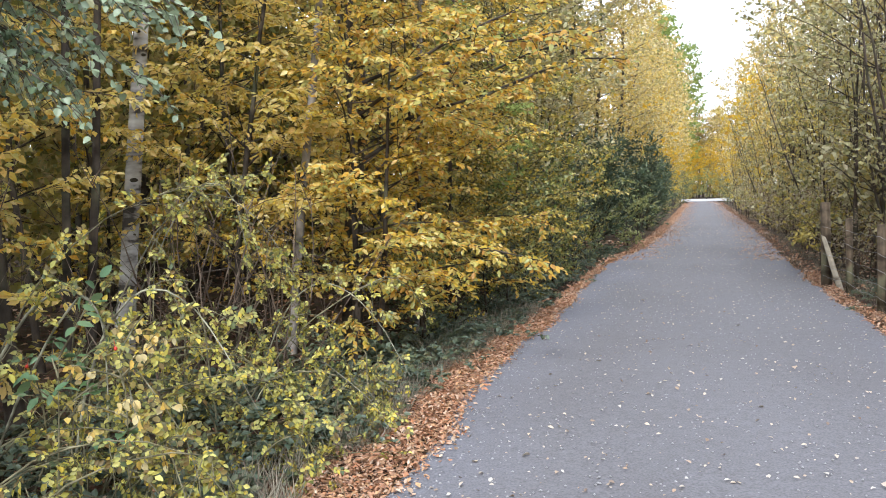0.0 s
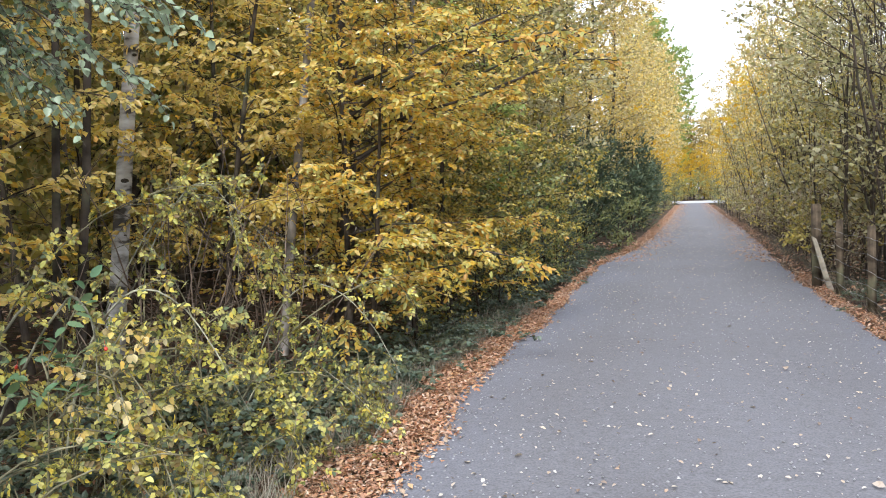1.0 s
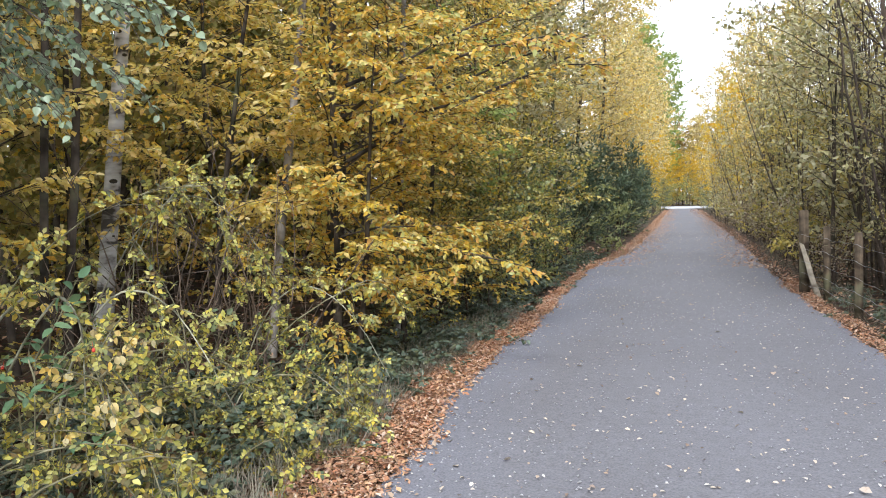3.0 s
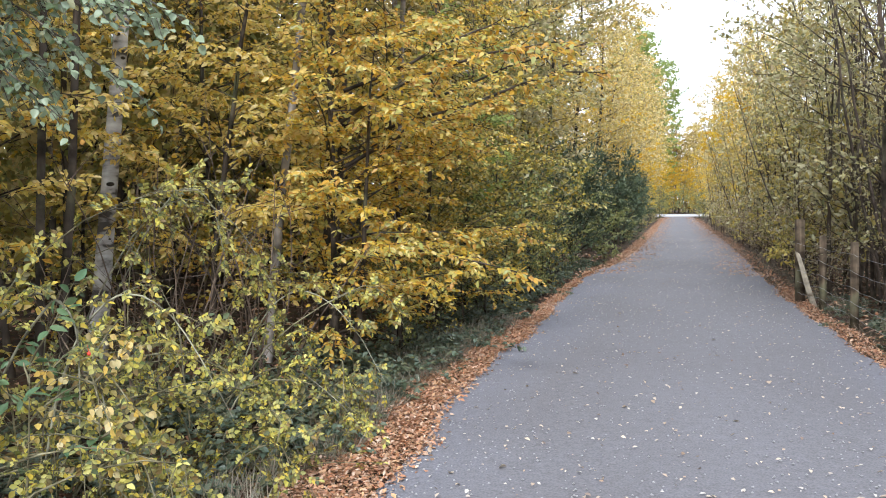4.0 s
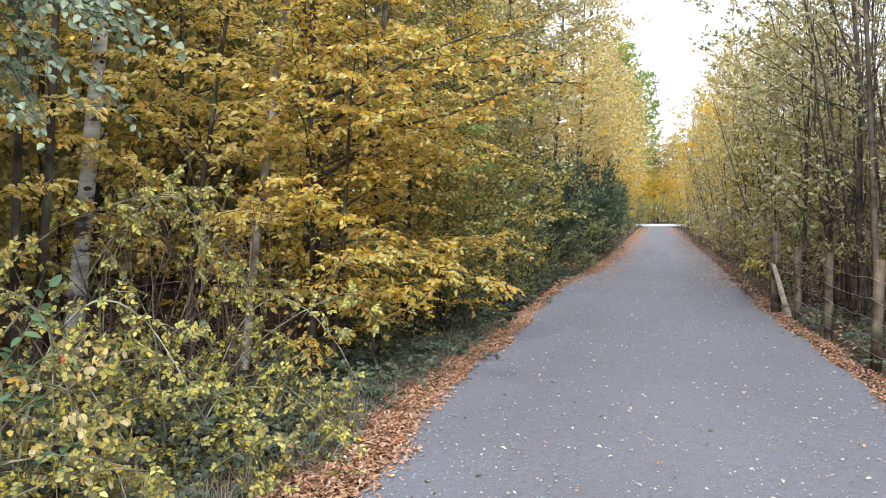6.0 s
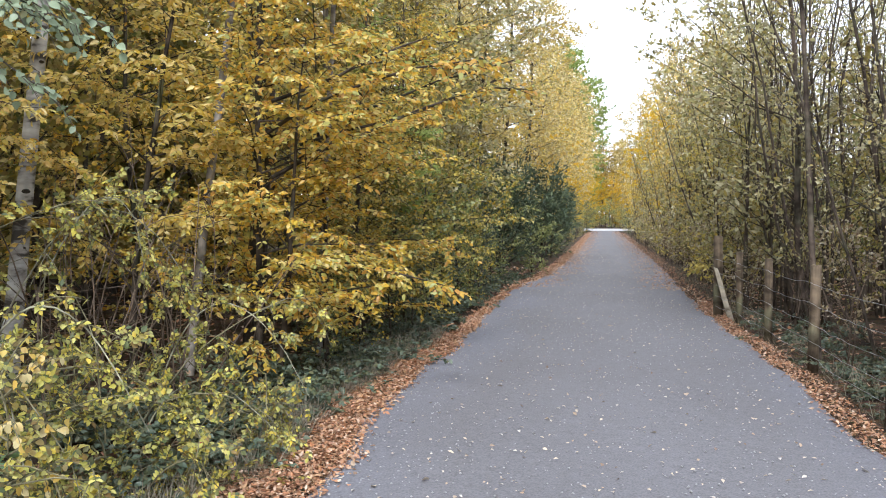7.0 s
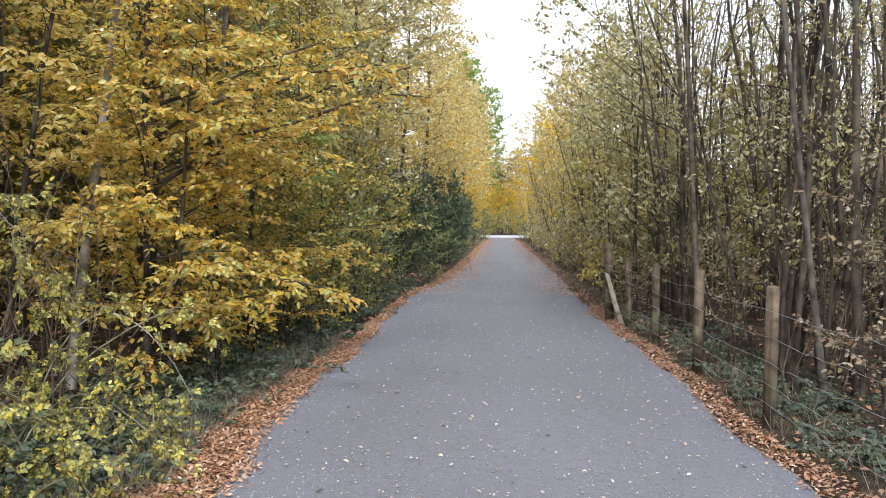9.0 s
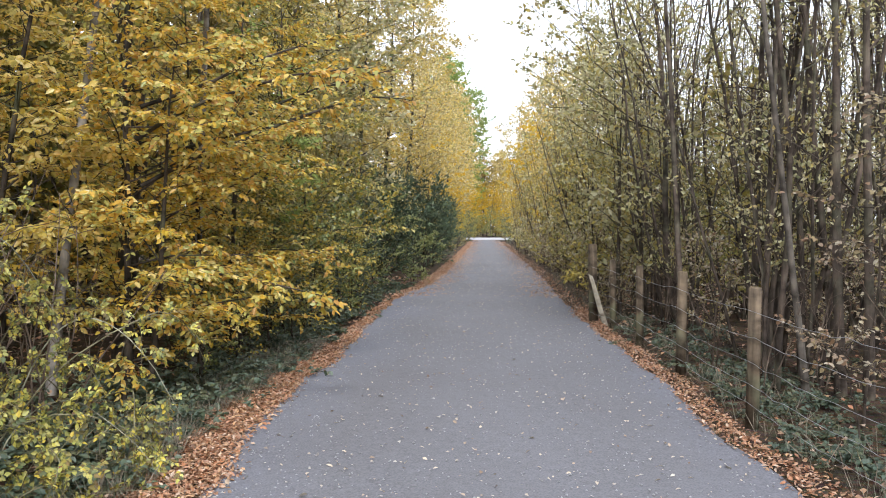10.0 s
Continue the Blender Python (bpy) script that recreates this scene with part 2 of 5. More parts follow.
def soil_material():
    m, n, l, b = material("woodland_soil", 0.95, 0.15)
    t = texture(n, l, "ShaderNodeTexNoise", 3.0, 8.0)
    r = ramp(n, [(0.3, (0.022, 0.017, 0.012)), (0.5, (0.055, 0.038, 0.025)), (0.7, (0.11, 0.07, 0.042))])
    l.new(t.outputs["Fac"], r.inputs["Fac"])
    t2 = texture(n, l, "ShaderNodeTexVoronoi", 24.0)
    l.new(mix(n, l, 0.3, r.outputs["Color"], t2.outputs["Color"], "SOFT_LIGHT"), b.inputs["Base Color"])
    relief(n, l, b, t2.outputs["Distance"], 0.8, 0.03)
    return m


def plain_noise_material(name, a, c, scale, rough=0.8, metal=0.0):
    m, n, l, b = material(name, rough, 0.3)
    b.inputs["Metallic"].default_value = metal
    t = texture(n, l, "ShaderNodeTexNoise", scale, 5.0)
    r = ramp(n, [(0.3, a), (0.7, c)])
    l.new(t.outputs["Fac"], r.inputs["Fac"])
    l.new(r.outputs["Color"], b.inputs["Base Color"])
    return m


BIRCH, GRAVEL, SOIL = birch_material(), gravel_material(), soil_material()
PALEGRAVEL = plain_noise_material("pale_crossing_gravel", (0.34, 0.33, 0.33), (0.48, 0.47, 0.47), 1.5)
WIRE = plain_noise_material("galvanised_wire", (0.30, 0.30, 0.31), (0.45, 0.45, 0.46), 30.0, 0.45, 0.7)
PEBBLE = plain_noise_material("pebble", (0.22, 0.215, 0.22), (0.44, 0.43, 0.44), 40.0)
TWIG = bark_material("dead_twig", (0.08, 0.055, 0.04), (0.22, 0.17, 0.13), 20.0)


# ---- mesh tools ----
def mesh_of(name, verts, polys, mat, smooth=False):
    """A mesh from an array of places and arrays of polygons (three or four corners each)."""
    me = bpy.data.meshes.new(name)
    polys = [np.asarray(p, dtype=np.int32) for p in polys if len(p)]
    verts = np.asarray(verts, dtype=np.float32)
    me.vertices.add(len(verts))
    me.vertices.foreach_set("co", verts.ravel())
    loops = np.concatenate([p.ravel() for p in polys])
    sizes = np.concatenate([np.full(len(p), p.shape[1], dtype=np.int32) for p in polys])
    starts = np.concatenate([[0], np.cumsum(sizes)[:-1]]).astype(np.int32)
    me.loops.add(len(loops))
    me.loops.foreach_set("vertex_index", loops)
    me.polygons.add(len(sizes))
    me.polygons.foreach_set("loop_start", starts)
    me.polygons.foreach_set("loop_total", sizes)
    if smooth:
        me.polygons.foreach_set("use_smooth", np.ones(len(sizes), dtype=bool))
    me.materials.append(mat)
    me.update(calc_edges=True)
    return me


def part(name, me, parent, label="", kind=""):
    ob = new(name, me)
    ob.parent = parent
    return tagged(ob, label=label, kind=kind)


def thing(name, place, label, category, group="", turn=0.0):
    ob = new(name)
    ob.empty_display_size = 0.1
    ob.matrix_basis = pose(*place, 0, 0, turn)
    return tagged(ob, label, category, group)


class Tubes:
    """Collects tapering round limbs into one mesh."""

    def __init__(self):
        self.v, self.q, self.n = [], [], 0

    def add(self, path, radii, sides=6):
        path, radii = np.asarray(path, float), np.asarray(radii, float)
        k = len(path)
        tang = np.gradient(path, axis=0)
        tang /= np.linalg.norm(tang, axis=1, keepdims=True) + 1e-9
        ref = np.array([1.0, 0.0, 0.0]) if abs(tang[0, 0]) < 0.8 else np.array([0.0, 1.0, 0.0])
        a = np.cross(tang, ref)
        a /= np.linalg.norm(a, axis=1, keepdims=True) + 1e-9
        b = np.cross(tang, a)
        ang = np.arange(sides) * 2 * np.pi / sides
        ring = a[:, None] * np.cos(ang)[None, :, None] + b[:, None] * np.sin(ang)[None, :, None]
        self.v.append((path[:, None] + ring * radii[:, None, None]).reshape(-1, 3))
        i, j = np.meshgrid(np.arange(k - 1), np.arange(sides), indexing="ij")
        j2 = (j + 1) % sides
        self.q.append(np.stack([i * sides + j, i * sides + j2, (i + 1) * sides + j2, (i + 1) * sides + j], -1).reshape(-1, 4) + self.n)
        if sides > 3:
            tip = np.array([[(k - 1) * sides + s for s in (0, 1, 2, 3)]]) if sides == 4 else None
            if tip is not None:
                self.q.append(tip + self.n)
        self.n += k * sides

    def mesh(self, name, mat):
        return mesh_of(name, np.concatenate(self.v), [np.concatenate(self.q)], mat, True)


# leaf outlines: (across, along, lift) and their faces
FAR_LEAF = (np.array([(0, 0, 0), (-0.5, 0.5, 0.12), (0, 1, -0.06), (0.5, 0.5, 0.12)]), [np.array([(0, 3, 2), (0, 2, 1)])])
MID_LEAF = (np.array([(0, 0, 0), (-0.46, 0.38, 0.12), (-0.30, 0.75, 0.06), (0, 1, -0.10), (0.30, 0.75, 0.06), (0.46, 0.38, 0.12)]), [np.array([(0, 3, 2, 1), (0, 5, 4, 3)])])
NEAR_LEAF = (np.array([(0, 0, 0), (0, 0.5, 0), (0, 1, -0.12), (-0.36, 0.16, 0.06), (-0.48, 0.42, 0.10), (-0.34, 0.74, 0.05), (0.36, 0.16, 0.06), (0.48, 0.42, 0.10), (0.34, 0.74, 0.05)]),
             [np.array([(0, 1, 4, 3), (0, 6, 7, 1), (1, 2, 5, 4), (1, 7, 8, 2)])])


def leaf_cloud(shape, at, along, up, size, width):
    """Corners and faces of many leaves, one at each place."""
    at, along, up = np.asarray(at), np.asarray(along), np.asarray(up)
    along = along / (np.linalg.norm(along, axis=1, keepdims=True) + 1e-9)
    side = np.cross(along, up)
    side /= np.linalg.norm(side, axis=1, keepdims=True) + 1e-9
    up = np.cross(side, along)
    pts, faces = shape
    size = np.asarray(size)[:, None, None]
    v = at[:, None] + size * (pts[None, :, 0, None] * width * side[:, None] + pts[None, :, 1, None] * along[:, None] + pts[None, :, 2, None] * width * 1.3 * up[:, None])
    base = (np.arange(len(at)) * len(pts))[:, None, None]
    return v.reshape(-1, 3), [(f[None] + base).reshape(-1, f.shape[1]) for f in faces]


def leaf_pieces(parent, shape_mesh, at, along, up, size):
    """Single leaves that share one mesh, children of a part."""
    for p, a, u, s in zip(at, along, up, size):
        a = Vector(a).normalized()
        side = a.cross(Vector(u)).normalized()
        n = side.cross(a)
        m = Matrix((side, a, n)).transposed().to_4x4()
        ob = new("leaf", shape_mesh)
        ob.parent = parent
        ob.matrix_basis = Matrix.Translation(p) @ m @ Matrix.Scale(s, 4)


def bend(rng, start, direction, length, n=6, wander=0.1, sag=0.0, lift=0.0):
    """A path that wanders, sags or lifts on its way."""
    d = np.asarray(direction, float)
    d = d / np.linalg.norm(d)
    p, out, step = np.asarray(start, float).copy(), [], length / (n - 1)
    for i in range(n):
        out.append(p.copy())
        d = d + rng.normal(0, wander, 3) + np.array([0, 0, (lift - sag) / n])
        d /= np.linalg.norm(d)
        p = p + d * step
    return np.array(out)


def along_path(path, t):
    f = np.clip(t, 0, 1) * (len(path) - 1)
    i = np.minimum(f.astype(int), len(path) - 2)
    w = (f - i)[:, None]
    return path[i] * (1 - w) + path[i + 1] * w, path[i + 1] - path[i]


def ground_z(x, y):
    """Level path, verges that rise a hand's width into the woods."""
    d = max(0.0, -x - 2.4)
    e = max(0.0, x - 2.6)
    bank = 0.16 * min(1.0, d / 1.5) + 0.05 * min(1.0, e / 2.0)
    off = min(1.0, max(0.0, abs(x) - 2.0))
    return bank + off * 0.05 * noise.noise((x * 0.6, y * 0.6, 3.1))


# ---- ground, path and crossing ----
def axis_steps(edges):
    out = []
    for a, b, n in edges:
        out.extend(np.linspace(a, b, n, endpoint=False))
    return np.array(out + [edges[-1][1]])


def build_ground():
    xs = axis_steps([(-400, -40, 8), (-40, -12, 14), (-12, -2, 36), (-2, 2, 6), (2, 10, 26), (10, 40, 15), (40, 400, 8)])
    ys = axis_steps([(-300, -20, 8), (-20, 0, 20), (0, 20, 60), (20, 60, 40), (60, 160, 20), (160, 900, 10)])
    grid = np.array([(x, y, ground_z(x, y) - 0.03) for x in xs for y in ys])
    i, j = np.meshgrid(np.arange(len(xs) - 1), np.arange(len(ys) - 1), indexing="ij")
    k = len(ys)
    q = np.stack([i * k + j, (i + 1) * k + j, (i + 1) * k + j + 1, i * k + j + 1], -1).reshape(-1, 4)
    ob = new("ground", mesh_of("ground", grid, [q], SOIL, True))
    tagged(ob, "dark woodland soil under fallen leaves", "ground", kind="structure")


def edge_left(y):
    """The path's left side: a bay at 8 m, a wider one at 18 m, and narrower far off."""
    line = np.interp(y, (-4, 3, 5.5, 7.3, 11, 13.5, 18, 20, 22.8, 29, 45, 97), (-1.9, -1.66, -1.86, -2.02, -1.95, -2.05, -2.13, -2.05, -1.7, -1.48, -1.4, -1.5))
    return float(line) + 0.035 * math.sin(y * 2.7) + 0.04 * noise.noise((y * 2.1, 0, 0))


def edge_right(y):
    line = np.interp(y, (-4, 5, 6.3, 9.3, 11.6, 14.7, 20, 26, 36, 54, 97), (1.9, 1.80, 1.71, 1.73, 1.65, 1.55, 1.57, 1.64, 1.66, 1.5, 1.35))
    return float(line) + 0.03 * math.sin(y * 2.3 + 1) + 0.04 * noise.noise((y * 1.9, 7, 0))


def build_path():
    ys = axis_steps([(-60, 0, 40), (0, 30, 200), (30, 97, 120)])
    n = 13
    verts = []
    for y in ys:
        a, b = edge_left(y), edge_right(y)
        for s in np.linspace(0, 1, n):
            crown = 0.03 * (1 - (2 * s - 1) ** 2)
            rut = -0.008 * (math.exp(-((s - 0.3) / 0.09) ** 2) + math.exp(-((s - 0.7) / 0.09) ** 2))
            verts.append((a + (b - a) * s, y, -0.012 + crown + rut + 0.006 * noise.noise((a + 4 * s, y * 1.2, 0))))
    i, j = np.meshgrid(np.arange(len(ys) - 1), np.arange(n - 1), indexing="ij")
    q = np.stack([i * n + j, i * n + j + 1, (i + 1) * n + j + 1, (i + 1) * n + j], -1).reshape(-1, 4)
    ob = new("road", mesh_of("road", np.array(verts), [q], GRAVEL, True))
    tagged(ob, "grey fine-gravel path strewn with fallen leaves", "path", kind="structure")
    bm = bmesh.new()
    bmesh.ops.create_grid(bm, x_segments=40, y_segments=6, size=1)
    for v in bm.verts:
        wave = 0.8 * noise.noise((v.co.x * 5, v.co.y, 0))
        v.co = Vector((v.co.x * 40, 105 + v.co.y * 9 + wave, 0.02))
    me = bpy.data.meshes.new("crossing")
    bm.to_mesh(me)
    bm.free()
    me.materials.append(PALEGRAVEL)
    tagged(new("pavement", me), "pale gravel track crossing the end of the path", "track", kind="structure")


build_ground()
build_path()


# ---- leaves and twigs on the ground ----
def flat_leaves(rng, x, y, z, size, tilt):
    n = len(x)
    ang = rng.uniform(0, 2 * np.pi, n)
    along = np.stack([np.cos(ang), np.sin(ang), rng.normal(0, tilt, n)], -1)
    up = np.stack([rng.normal(0, tilt, n), rng.normal(0, tilt, n), np.ones(n)], -1)
    return np.stack([x, y, z], -1), along, up, size


def build_litter():
    rng = np.random.default_rng(5)
    for side, count, outer, label in ((-1, 38000, 0.56, "drift of brown and orange leaves along the wood"), (1, 7800, 0.25, "narrow drift of orange leaves along the fence")):
        near = int(count * 0.62)
        y = np.concatenate([rng.uniform(1.5, 16, near), 1.5 - 14 * rng.uniform(0, 1, int(count * 0.12)) ** 2.2, 16 + 70 * rng.uniform(0, 1, count - near - int(count * 0.12)) ** 1.4])
        e = np.array([edge_left(v) if side < 0 else edge_right(v) for v in y])
        wide = outer * (np.interp(y, (3, 6, 9, 11, 13.5, 19, 24), (1.0, 0.78, 0.6, 0.45, 0.24, 0.26, 0.6)) if side < 0 else np.interp(y, (7, 13, 18), (1.0, 0.9, 1.5)))
        wide = wide * (1 + 0.4 * np.array([noise.noise((v * 0.9, side * 5, 0)) for v in y]))
        u = rng.beta(1.5, 1.7, len(y)) * 1.25 - 0.13 + rng.normal(0, 0.09, len(y))
        x = e + side * wide * u
        heap = np.clip(1 - np.abs(u - 0.45) * 1.6, 0, 1)
        z = np.array([ground_z(a, b) for a, b in zip(x, y)]) + 0.005 + rng.uniform(0, 0.045, len(y)) * heap
        z = np.where(np.abs(x) < np.abs(e), np.maximum(z, 0.006), z)
        size = rng.uniform(0.014, 0.040, len(y)) * np.where(y > 16, 1.5, 1.0)
        under = rng.integers(0, len(x), int(len(x) * 0.55))
        x = np.concatenate([x, x[under] + rng.normal(0, 0.04, len(under))])
        y = np.concatenate([y, y[under] + rng.normal(0, 0.06, len(under))])
        z = np.concatenate([z, [max(ground_z(a, b) - 0.022, 0.004 if abs(a) < abs(c) else -1) for a, b, c in zip(x[-len(under):], y[-len(under):], e[under])]])
        size = np.concatenate([size, size[under] * 1.25])
        at, along, up, size = flat_leaves(rng, x, y, z, size, 0.42)
        close = (y > 1.5) & (y < 8) & (np.arange(len(y)) < len(y) - len(under))
        v, f = leaf_cloud(MID_LEAF, at[close], along[close], up[close], size[close] * 1.25, 0.5)
        v2, f2 = leaf_cloud(FAR_LEAF, at[~close], along[~close], up[~close], size[~close] * 1.2, 0.55)
        tagged(new("leaf_litter", mesh_of("leaf_litter", np.concatenate([v, v2]), f + [f2[0] + len(v)], LITTER)), label, "leaf litter", kind="stuff")
    # leaves that have blown inward over both sides of the path further along
    y = 19 + 74 * rng.uniform(0, 1, 7000) ** 1.2
    hand = rng.uniform(0, 1, len(y)) < 0.55
    inward = np.abs(rng.normal(0, 0.42, len(y)))
    x = np.array([edge_left(b) + a if c else edge_right(b) - a for a, b, c in zip(inward, y, hand)])
    z = np.full(len(y), 0.016) + 0.016 * np.clip(inward, 0, 1)
    v, f = leaf_cloud(FAR_LEAF, *flat_leaves(rng, x, y, z, rng.uniform(0.035, 0.07, len(y)), 0.3), 0.6)
    tagged(new("blown_leaves", mesh_of("blown_leaves", v, f, LITTER)), "brown leaves blown over the sides of the path", "leaves", kind="stuff")
    n = 9000
    x, y = -2.3 - 9 * rng.uniform(0, 1, n) ** 1.5, rng.uniform(-12, 26, n)
    x = np.concatenate([x, 2.1 + 6 * rng.uniform(0, 1, n // 2) ** 1.3])
    y = np.concatenate([y, rng.uniform(-12, 22, n // 2)])
    z = np.array([ground_z(a, b) for a, b in zip(x, y)]) - 0.015 + rng.uniform(0, 0.03, len(x))
    v, f = leaf_cloud(FAR_LEAF, *flat_leaves(rng, x, y, z, rng.uniform(0.05, 0.09, len(x)), 0.3), 0.75)
    tagged(new("woodland_leaf_litter", mesh_of("woodland_leaf_litter", v, f, LITTER)), "brown fallen leaves on the woodland floor", "leaf litter", kind="stuff")
    # single leaves that lie on the gravel
    y = np.concatenate([2.8 + 36 * rng.uniform(0, 1, 3000) ** 1.9, 2.8 - 14 * rng.uniform(0, 1, 800) ** 1.8])
    x = np.array([rng.uniform(edge_left(v) + 0.03, edge_right(v) - 0.03) for v in y])
    size = 0.012 + 0.03 * rng.uniform(0, 1, len(y)) ** 1.4
    size = size * np.where(rng.uniform(0, 1, len(y)) > 0.95, 1.7, 1.0)
    s = (x - np.array([edge_left(v) for v in y])) / 3.6
    z = 0.004 + 0.03 * (1 - (2 * s - 1) ** 2) * 0.85
    at, along, up, size = flat_leaves(rng, x, y, z, size, 0.3)
    order = np.argsort(np.where(y > 2.8, y, 99.0))
    near, far = order[:280], order[280:]
    shape = mesh_of("fallen_leaf", *leaf_cloud(NEAR_LEAF, [(0, 0, 0)], [(0, 1, 0)], [(0, 0, 1)], [1.15], 0.52), DRYLEAF)
    for k in near:
        a = Vector(along[k]).normalized()
        sd = a.cross(Vector(up[k])).normalized()
        ob = new("fallen_leaf", shape)
        ob.matrix_basis = Matrix.Translation(at[k]) @ Matrix((sd, a, sd.cross(a))).transposed().to_4x4() @ Matrix.Scale(size[k], 4)
        tagged(ob, "pale curled dry leaf lying on the gravel path", "leaf", "fallen leaves on the path")
    v, f = leaf_cloud(MID_LEAF, at[far], along[far], up[far], size[far], 0.72)
    tagged(new("scattered_leaves", mesh_of("scattered_leaves", v, f, DRYLEAF)), "small dry leaves scattered over the path", "leaves", kind="stuff")


def build_pebbles():
    """Loose chips of stone, thickest along both sides of the path."""
    rng = np.random.default_rng(9)
    n = 5200
    y = np.where(rng.uniform(0, 1, n) < 0.78, 2.6 + 15 * rng.uniform(0, 1, n) ** 1.6, 2.6 - 12 * rng.uniform(0, 1, n) ** 2.0)
    u = rng.beta(0.45, 0.6, n)
    x = np.array([edge_left(b) + 0.02 + a * (edge_right(b) - edge_left(b) - 0.04) for a, b in zip(u, y)])
    r = rng.uniform(0.004, 0.011, n)
    z = 0.03 * (1 - (2 * u - 1) ** 2) - 0.012 + 0.3 * r
    octa = np.array([(1, 0, 0), (-1, 0, 0), (0, 1, 0), (0, -1, 0), (0, 0, 0.7), (0, 0, -0.7)])
    tri = np.array([(0, 2, 4), (2, 1, 4), (1, 3, 4), (3, 0, 4), (2, 0, 5), (1, 2, 5), (3, 1, 5), (0, 3, 5)])
    ang = rng.uniform(0, 6.28, n)
    c, s = np.cos(ang), np.sin(ang)
    sx = rng.uniform(0.7, 1.4, n)
    v = np.stack([(octa[None, :, 0] * sx[:, None] * c[:, None] - octa[None, :, 1] * s[:, None]), octa[None, :, 0] * sx[:, None] * s[:, None] + octa[None, :, 1] * c[:, None], np.repeat(octa[None, :, 2], n, 0)], -1)
    v = v * r[:, None, None] + np.stack([x, y, z], -1)[:, None]
    f = (tri[None] + (np.arange(n) * 6)[:, None, None]).reshape(-1, 3)
    tagged(new("loose_gravel", mesh_of("loose_gravel", v.reshape(-1, 3), [f], PEBBLE)), "loose grey stone chips on the path", "gravel", kind="stuff")


def build_grass():
    rng = np.random.default_rng(21)
    for side, n, label in ((-1, 10000, "thin dry and green grass at the edge of the wood"), (1, 4500, "thin grass and herbs along the wire fence")):
        y = np.where(rng.uniform(0, 1, n) < 0.8, 2.0 + (9 if side < 0 else 26) * rng.uniform(0, 1, n) ** 1.3, 2.0 - 14 * rng.uniform(0, 1, n) ** 1.6)
        e = np.array([edge_left(v) if side < 0 else edge_right(v) for v in y])
        x = e + side * (np.interp(y, (4, 9, 13), (0.36, 0.26, 0.1)) + 0.6 * rng.beta(1.4, 2.0, n)) if side < 0 else e + 0.22 + 0.8 * rng.beta(1.3, 1.8, n)
        clump = np.array([noise.noise((a * 2.5, b * 2.5, 1)) for a, b in zip(x, y)])
        keep = clump > -0.12
        x, y = x[keep], y[keep]
        z = np.array([ground_z(a, b) for a, b in zip(x, y)]) - 0.02
        m = len(x)
        along = np.stack([rng.normal(-0.15 * side, 0.5, m), rng.normal(0, 0.5, m), np.ones(m)], -1)
        up = rng.normal(0, 1, (m, 3))
        v, f = leaf_cloud(FAR_LEAF, np.stack([x, y, z], -1), along, up, rng.uniform(0.08, 0.27, m), 0.024)
        tagged(new("grass", mesh_of("grass", v, f, GRASS)), label, "grass", kind="stuff")


build_litter()
build_pebbles()
build_grass()


# ---- trees and shrubs ----
def crown_leaves(rng, starts, dirs, lengths, per, sag, way, size):
    """Leaves set along straight or sagging twigs."""
    n = len(starts)
    u = np.tile((np.arange(per) + 0.6) / per, n) + rng.normal(0, 0.06, n * per)
    k = np.repeat(np.arange(n), per)
    d, length = dirs[k], lengths[k]
    at = starts[k] + d * (length * u)[:, None]
    at[:, 2] -= sag * length * u * u
    side = np.cross(d, (0, 0, 1.0))
    side /= np.linalg.norm(side, axis=1, keepdims=True) + 1e-9
    sign = np.where(np.tile(np.arange(per), n) % 2 == 0, 1.0, -1.0)[:, None]
    m = len(at)
    if way == "flat":
        along = d * 0.6 + side * sign * 0.75 + rng.normal(0, 0.4, (m, 3)) + np.array([0, 0, -0.45])
        up = np.array([0.38, -0.48, 0.78]) + rng.normal(0, 0.55, (m, 3))
    elif way == "droop":
        along = np.array([0, 0, -0.35]) + side * sign * 0.5 + rng.normal(0, 0.55, (m, 3)) + d * 0.4
        up = rng.normal(0, 0.7, (m, 3)) + np.array([0.3, -0.5, 0.8])
    elif way == "hang":
        along = np.array([0, 0, -0.8]) + side * sign * 0.35 + rng.normal(0, 0.35, (m, 3)) + d * 0.3
        up = rng.normal(0, 1, (m, 3)) + np.array([0.5, -0.9, 0.3])
    else:
        along = d * 0.7 + side * sign * 0.5 + rng.normal(0, 0.5, (m, 3))
        up = rng.normal(0, 0.8, (m, 3)) + np.array([0, 0, 0.6])
    return at, along, up, size * rng.uniform(0.65, 1.25, m)


